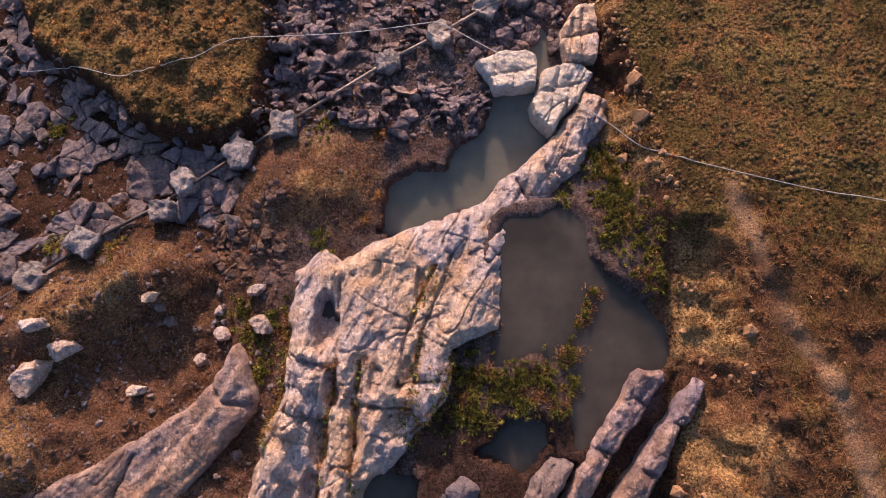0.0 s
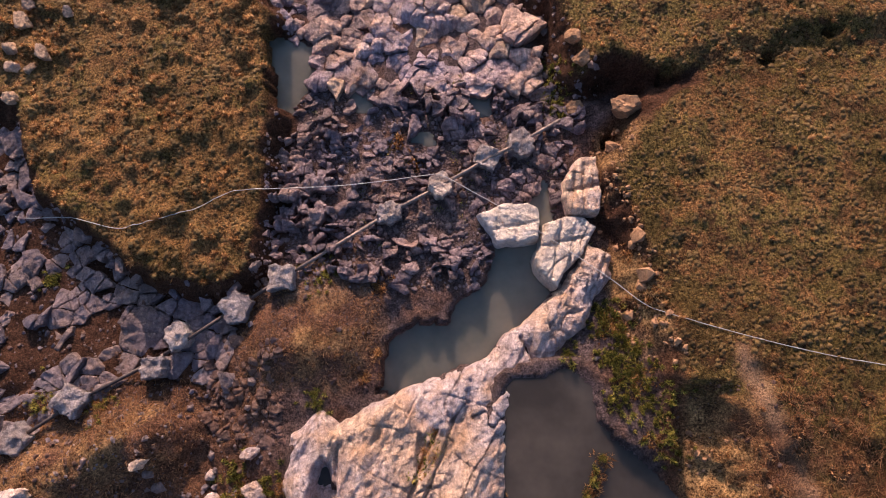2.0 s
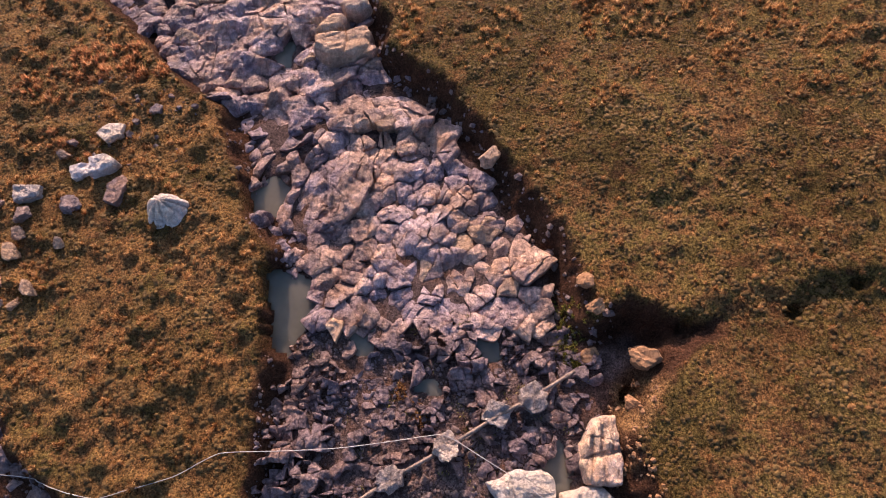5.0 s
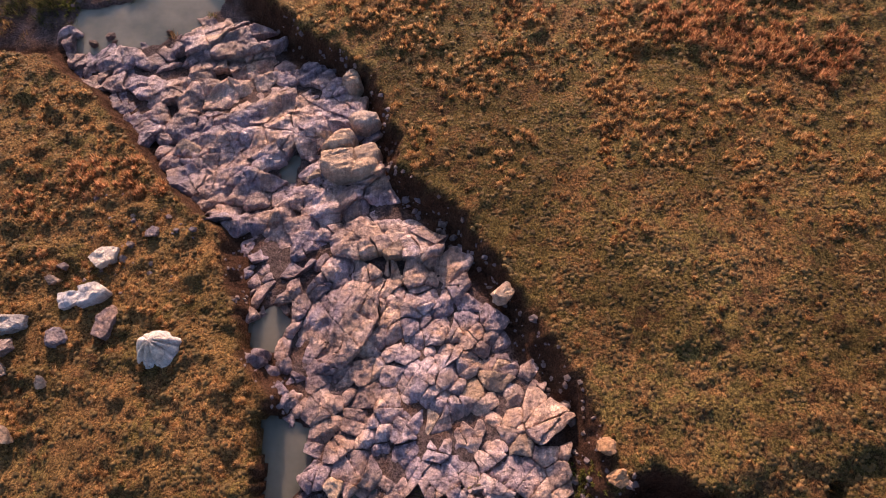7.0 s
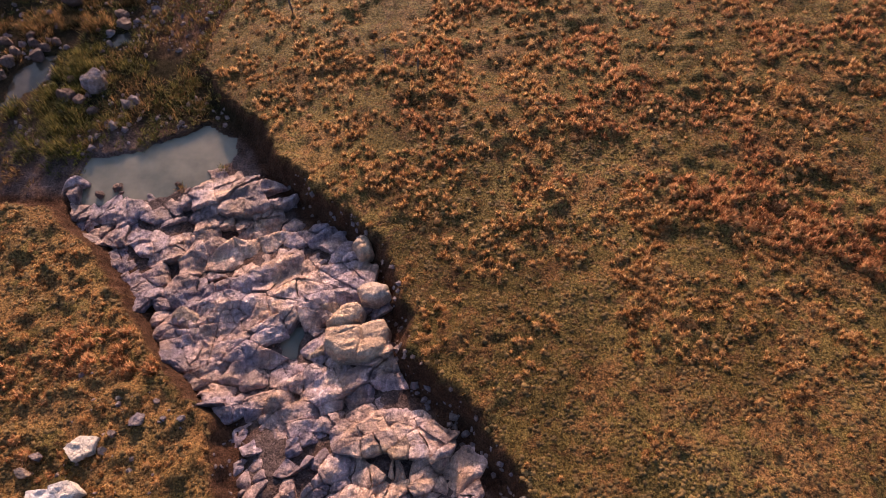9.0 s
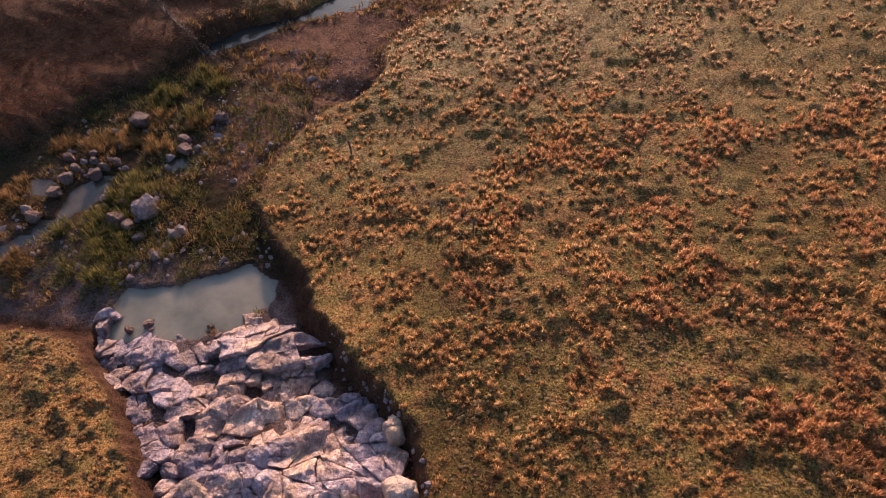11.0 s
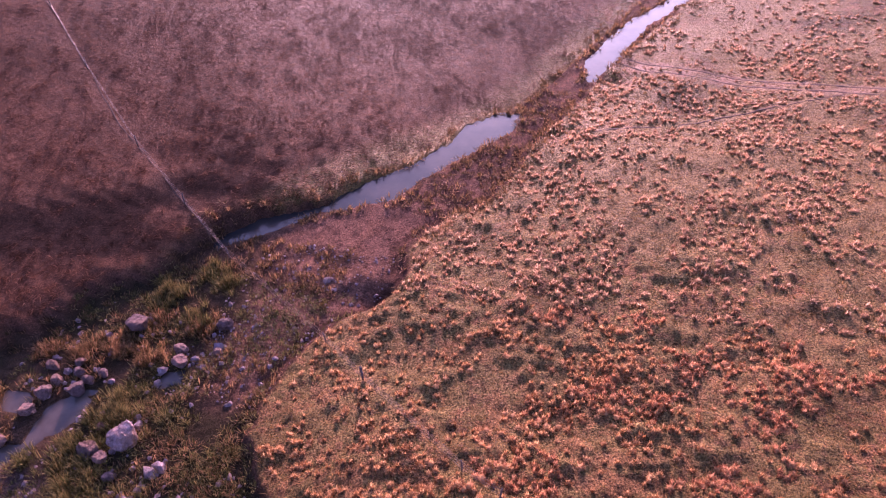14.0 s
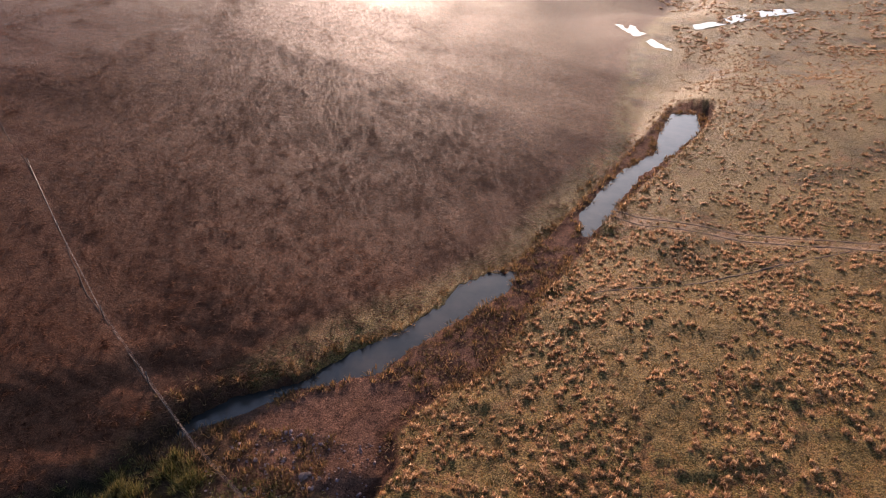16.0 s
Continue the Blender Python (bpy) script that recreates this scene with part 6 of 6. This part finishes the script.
grass("sedge_bushes", "tall olive sedge crowded round the meadow's stones", RUSH, [
    (bushes([(-26.4, 50.8, 1.3), (-28.2, 59.2, 1.4), (-26.3, 45.8, 1.3), (-26.3, 49.6, 1.2), (-26, 61.8, 1.2), (-29.6, 46.6, .8), (-27.2, 47.4, 1.3), (-24.5, 60.8, 1.0), (-25.6, 44.3, 1.2), (-25, 57.5, 1.1)], 49), .75, .5, 34, .014, 1.1, 49),
])
grass("straw_bushes", "tall rusty straw grass between the meadow's stones", REED, [
    (bushes([(-30.5, 53.8, 1.3), (-28.4, 54.8, 1.4), (-24.3, 57, 1.2), (-33, 53.6, 1.1), (-31.5, 44, 1.6), (-34, 49, 1.3), (-26.4, 54, 1.2), (-27.6, 57, 1.0)], 50), .6, .5, 34, .014, 1.1, 50),
])
FURROWS = [[(-4.2, -2.6), (-4.5, -5.3), (-5, -9)], [(-3.2, -2.6), (-3.4, -5.3), (-3.6, -9)], [(-.86, -1.5), (-1.1, -3.5), (-1.6, -5.2)], [(-6.2, -1), (-6.4, -4), (-7, -6)], [(.3, -2.4), (-.2, -4), (-1.6, -6)], [(-.3, 1.1), (-1.2, -1)]]
furrow_tufts = [(a[0] + (b[0] - a[0]) * k / 6, a[1] + (b[1] - a[1]) * k / 6, RNG.uniform(.12, .34)) for line in FURROWS for a, b in zip(line, line[1:]) for k in range(6)]


def on_slab(points, seed):
    """Places of tufts rooted on the slab's top, near the given points."""
    g = np.random.default_rng(seed)
    out = []
    slab_top = bpy.data.objects["rock_slab"]
    for x, y, r in points:
        for _ in range(int(r * 30) + 2):
            px, py = g.normal(x, r * 0.6), g.normal(y, r * 0.6)
            hit, place, _, _ = slab_top.ray_cast((px, py, 5), (0, 0, -1))
            out.append((px, py, max(height_at(px, py), place.z - 0.03) if hit else height_at(px, py)))
    return np.array(out).T


grass("rubble_tufts", "yellow-green tufts rooted between the rubble", GREEN_LEAF, [
    (scatter((-7, 8, 6, 17), 1.3, 56, (1.6, .1), dry_land), .15, .26, 16, .010, 1.2, 56),
])
grass("slab_grass", "olive and yellow grass growing in the slab's furrows", DRY_GRASS, [(on_slab(furrow_tufts[::2], 47), .16, .25, 14, .014, 1.2, 47)])
grass("slab_herbs", "low green plants growing in the slab's furrows", GREEN_LEAF, [(on_slab(furrow_tufts[1::2], 48), .13, .22, 12, .018, 1.3, 48)])
grass("crevice_grass", "yellow grass rooted in the rock's cracks", DRY_GRASS, [
    (plants([(-2.7, 4, .2), (-3.1, 3.1, .2), (-2.5, 6.7, .35), (-1.6, -1.3, .25), (-1.3, -.2, .2), (1.9, -1.4, .3), (4.7, -2.5, .3), (-1.5, -5, .4), (5.2, -2.3, .25), (5.5, -1.2, .2), (5.8, -.6, .2), (6, 0, .2), (9.9, .8, .4), (9.8, -1.2, .4), (-5, -5.3, .35), (-3.8, -4.5, .3), (-6.5, -1.5, .3), (6.4, -7, .3), (7.9, 6, .5), (7.4, 8, .4), (-2, 13.2, .3), (-1.2, 12.2, .3), (6.6, 5, .5), (7.4, 3, .5), (8, 1, .5), (1.5, -3.4, .6), (3.6, -3.7, .6), (.7, -4.2, .5), (4.6, -4.2, .5), (-7.8, -1.4, .5), (-5.4, 7.6, .4), (-13.9, 2.1, .4)], 45), .2, .25, 16, .016, 1.1, 45),
])


# ---- small stones on the gravel ----
def gravel(name, label, patches, material, seed=51):
    rng = np.random.default_rng(seed)
    unit = [(1, 0, 0), (.3, .95, 0), (-.8, .6, 0), (-.8, -.6, 0), (.3, -.95, 0), (.5, .2, .6), (-.3, .4, .62), (-.2, -.5, .58)]
    tri = np.array([(0, 1, 5), (1, 6, 5), (1, 2, 6), (2, 3, 6), (3, 7, 6), (3, 4, 7), (4, 5, 7), (4, 0, 5), (5, 6, 7)])
    vs, fs, base = [], [], 0
    for (x, y, z), size in patches:
        n = len(x)
        a = rng.uniform(0, 6.28, n)
        w = size * rng.lognormal(0, 0.5, n)
        d = w * rng.uniform(0.5, 1, n)
        u = np.array(unit) + rng.normal(0, 0.12, (n, 8, 3))
        px, py = u[..., 0] * w[:, None] / 2, u[..., 1] * d[:, None] / 2
        vx = x[:, None] + px * np.cos(a)[:, None] - py * np.sin(a)[:, None]
        vy = y[:, None] + px * np.sin(a)[:, None] + py * np.cos(a)[:, None]
        vz = z[:, None] + u[..., 2] * d[:, None] * 0.8 - 0.02
        vs.append(np.stack([vx, vy, vz], -1).reshape(-1, 3))
        fs.append((tri[None] + (np.arange(n) * 8)[:, None, None]).reshape(-1, 3) + base)
        base += n * 8
    ob = mesh_object(name, np.concatenate(vs), np.concatenate(fs), material, sharp=25)
    return tagged(ob, label, "stones", kind="stuff")


dry_bank = lambda x, y, s: s > -0.6
gravel("stream_stones", "loose pinkish stones scattered on earth and gravel", [
    (scatter((-19, -9, -6.5, 3), 7, 61, None, lambda x, y, s: s < -.3), .13),
    (scatter((-8, 6.6, 5, 16), 34, 62, (1.4, -.25), dry_land), .15),
    (scatter((-20, 3, -8.5, 15), 5, 63, None, lambda x, y, s: s < -.3), .16),
    (scatter((-11, 15, 7, 42), 8, 64, None, lambda x, y, s: (s < -.1) & (s > -1.3)), .2),
    (scatter((-24, 52, -14, 66), 7, 65, (2.5, -.1), dry_land), .17),
    (scatter((-24, 43.4, -15.5, 48.2), 4, 68, (1.5, -.1), dry_land), .34),
    (scatter((-34, 44, -22, 58), 1.2, 66, None, dry_land), .3),
    (scatter((-18, 24, -11, 29.5), 1.5, 67, None, on_turf), .14),
], COBBLE)
gravel("earth_clods", "crumbled red-brown clods and stones on the earth mounds", [
    (scatter((-19.5, -9, -6.4, 3), 22, 71, (1.5, -.15), lambda x, y, s: s < -.3), .1),
    (scatter((-8.6, 2.6, -2, 8), 22, 72, (1.2, -.1), dry_land), .09),
    (scatter((8.8, -9, 12, 3), 16, 73, (1.2, -.05), dry_bank), .09),
    (scatter((-20, 1.5, -8.6, 14), 12, 75, (1.2, -.1), lambda x, y, s: s < -.4), .12),
], MUD_ROCK, 52)
gravel("ochre_clods", "crumbled ochre clods along the eroded bank", [
    (scatter((6.2, 3.5, 9.4, 13.5), 16, 76, (1.0, -.1), lambda x, y, s: (s < 0.15) & (s > -1.6) & dry_land(x, y, np.minimum(s, -1))), .17),
    (scatter((8.8, -8, 11.6, 2.2), 9, 77, (1.0, -.05), dry_bank), .16),
], EARTH, 53)
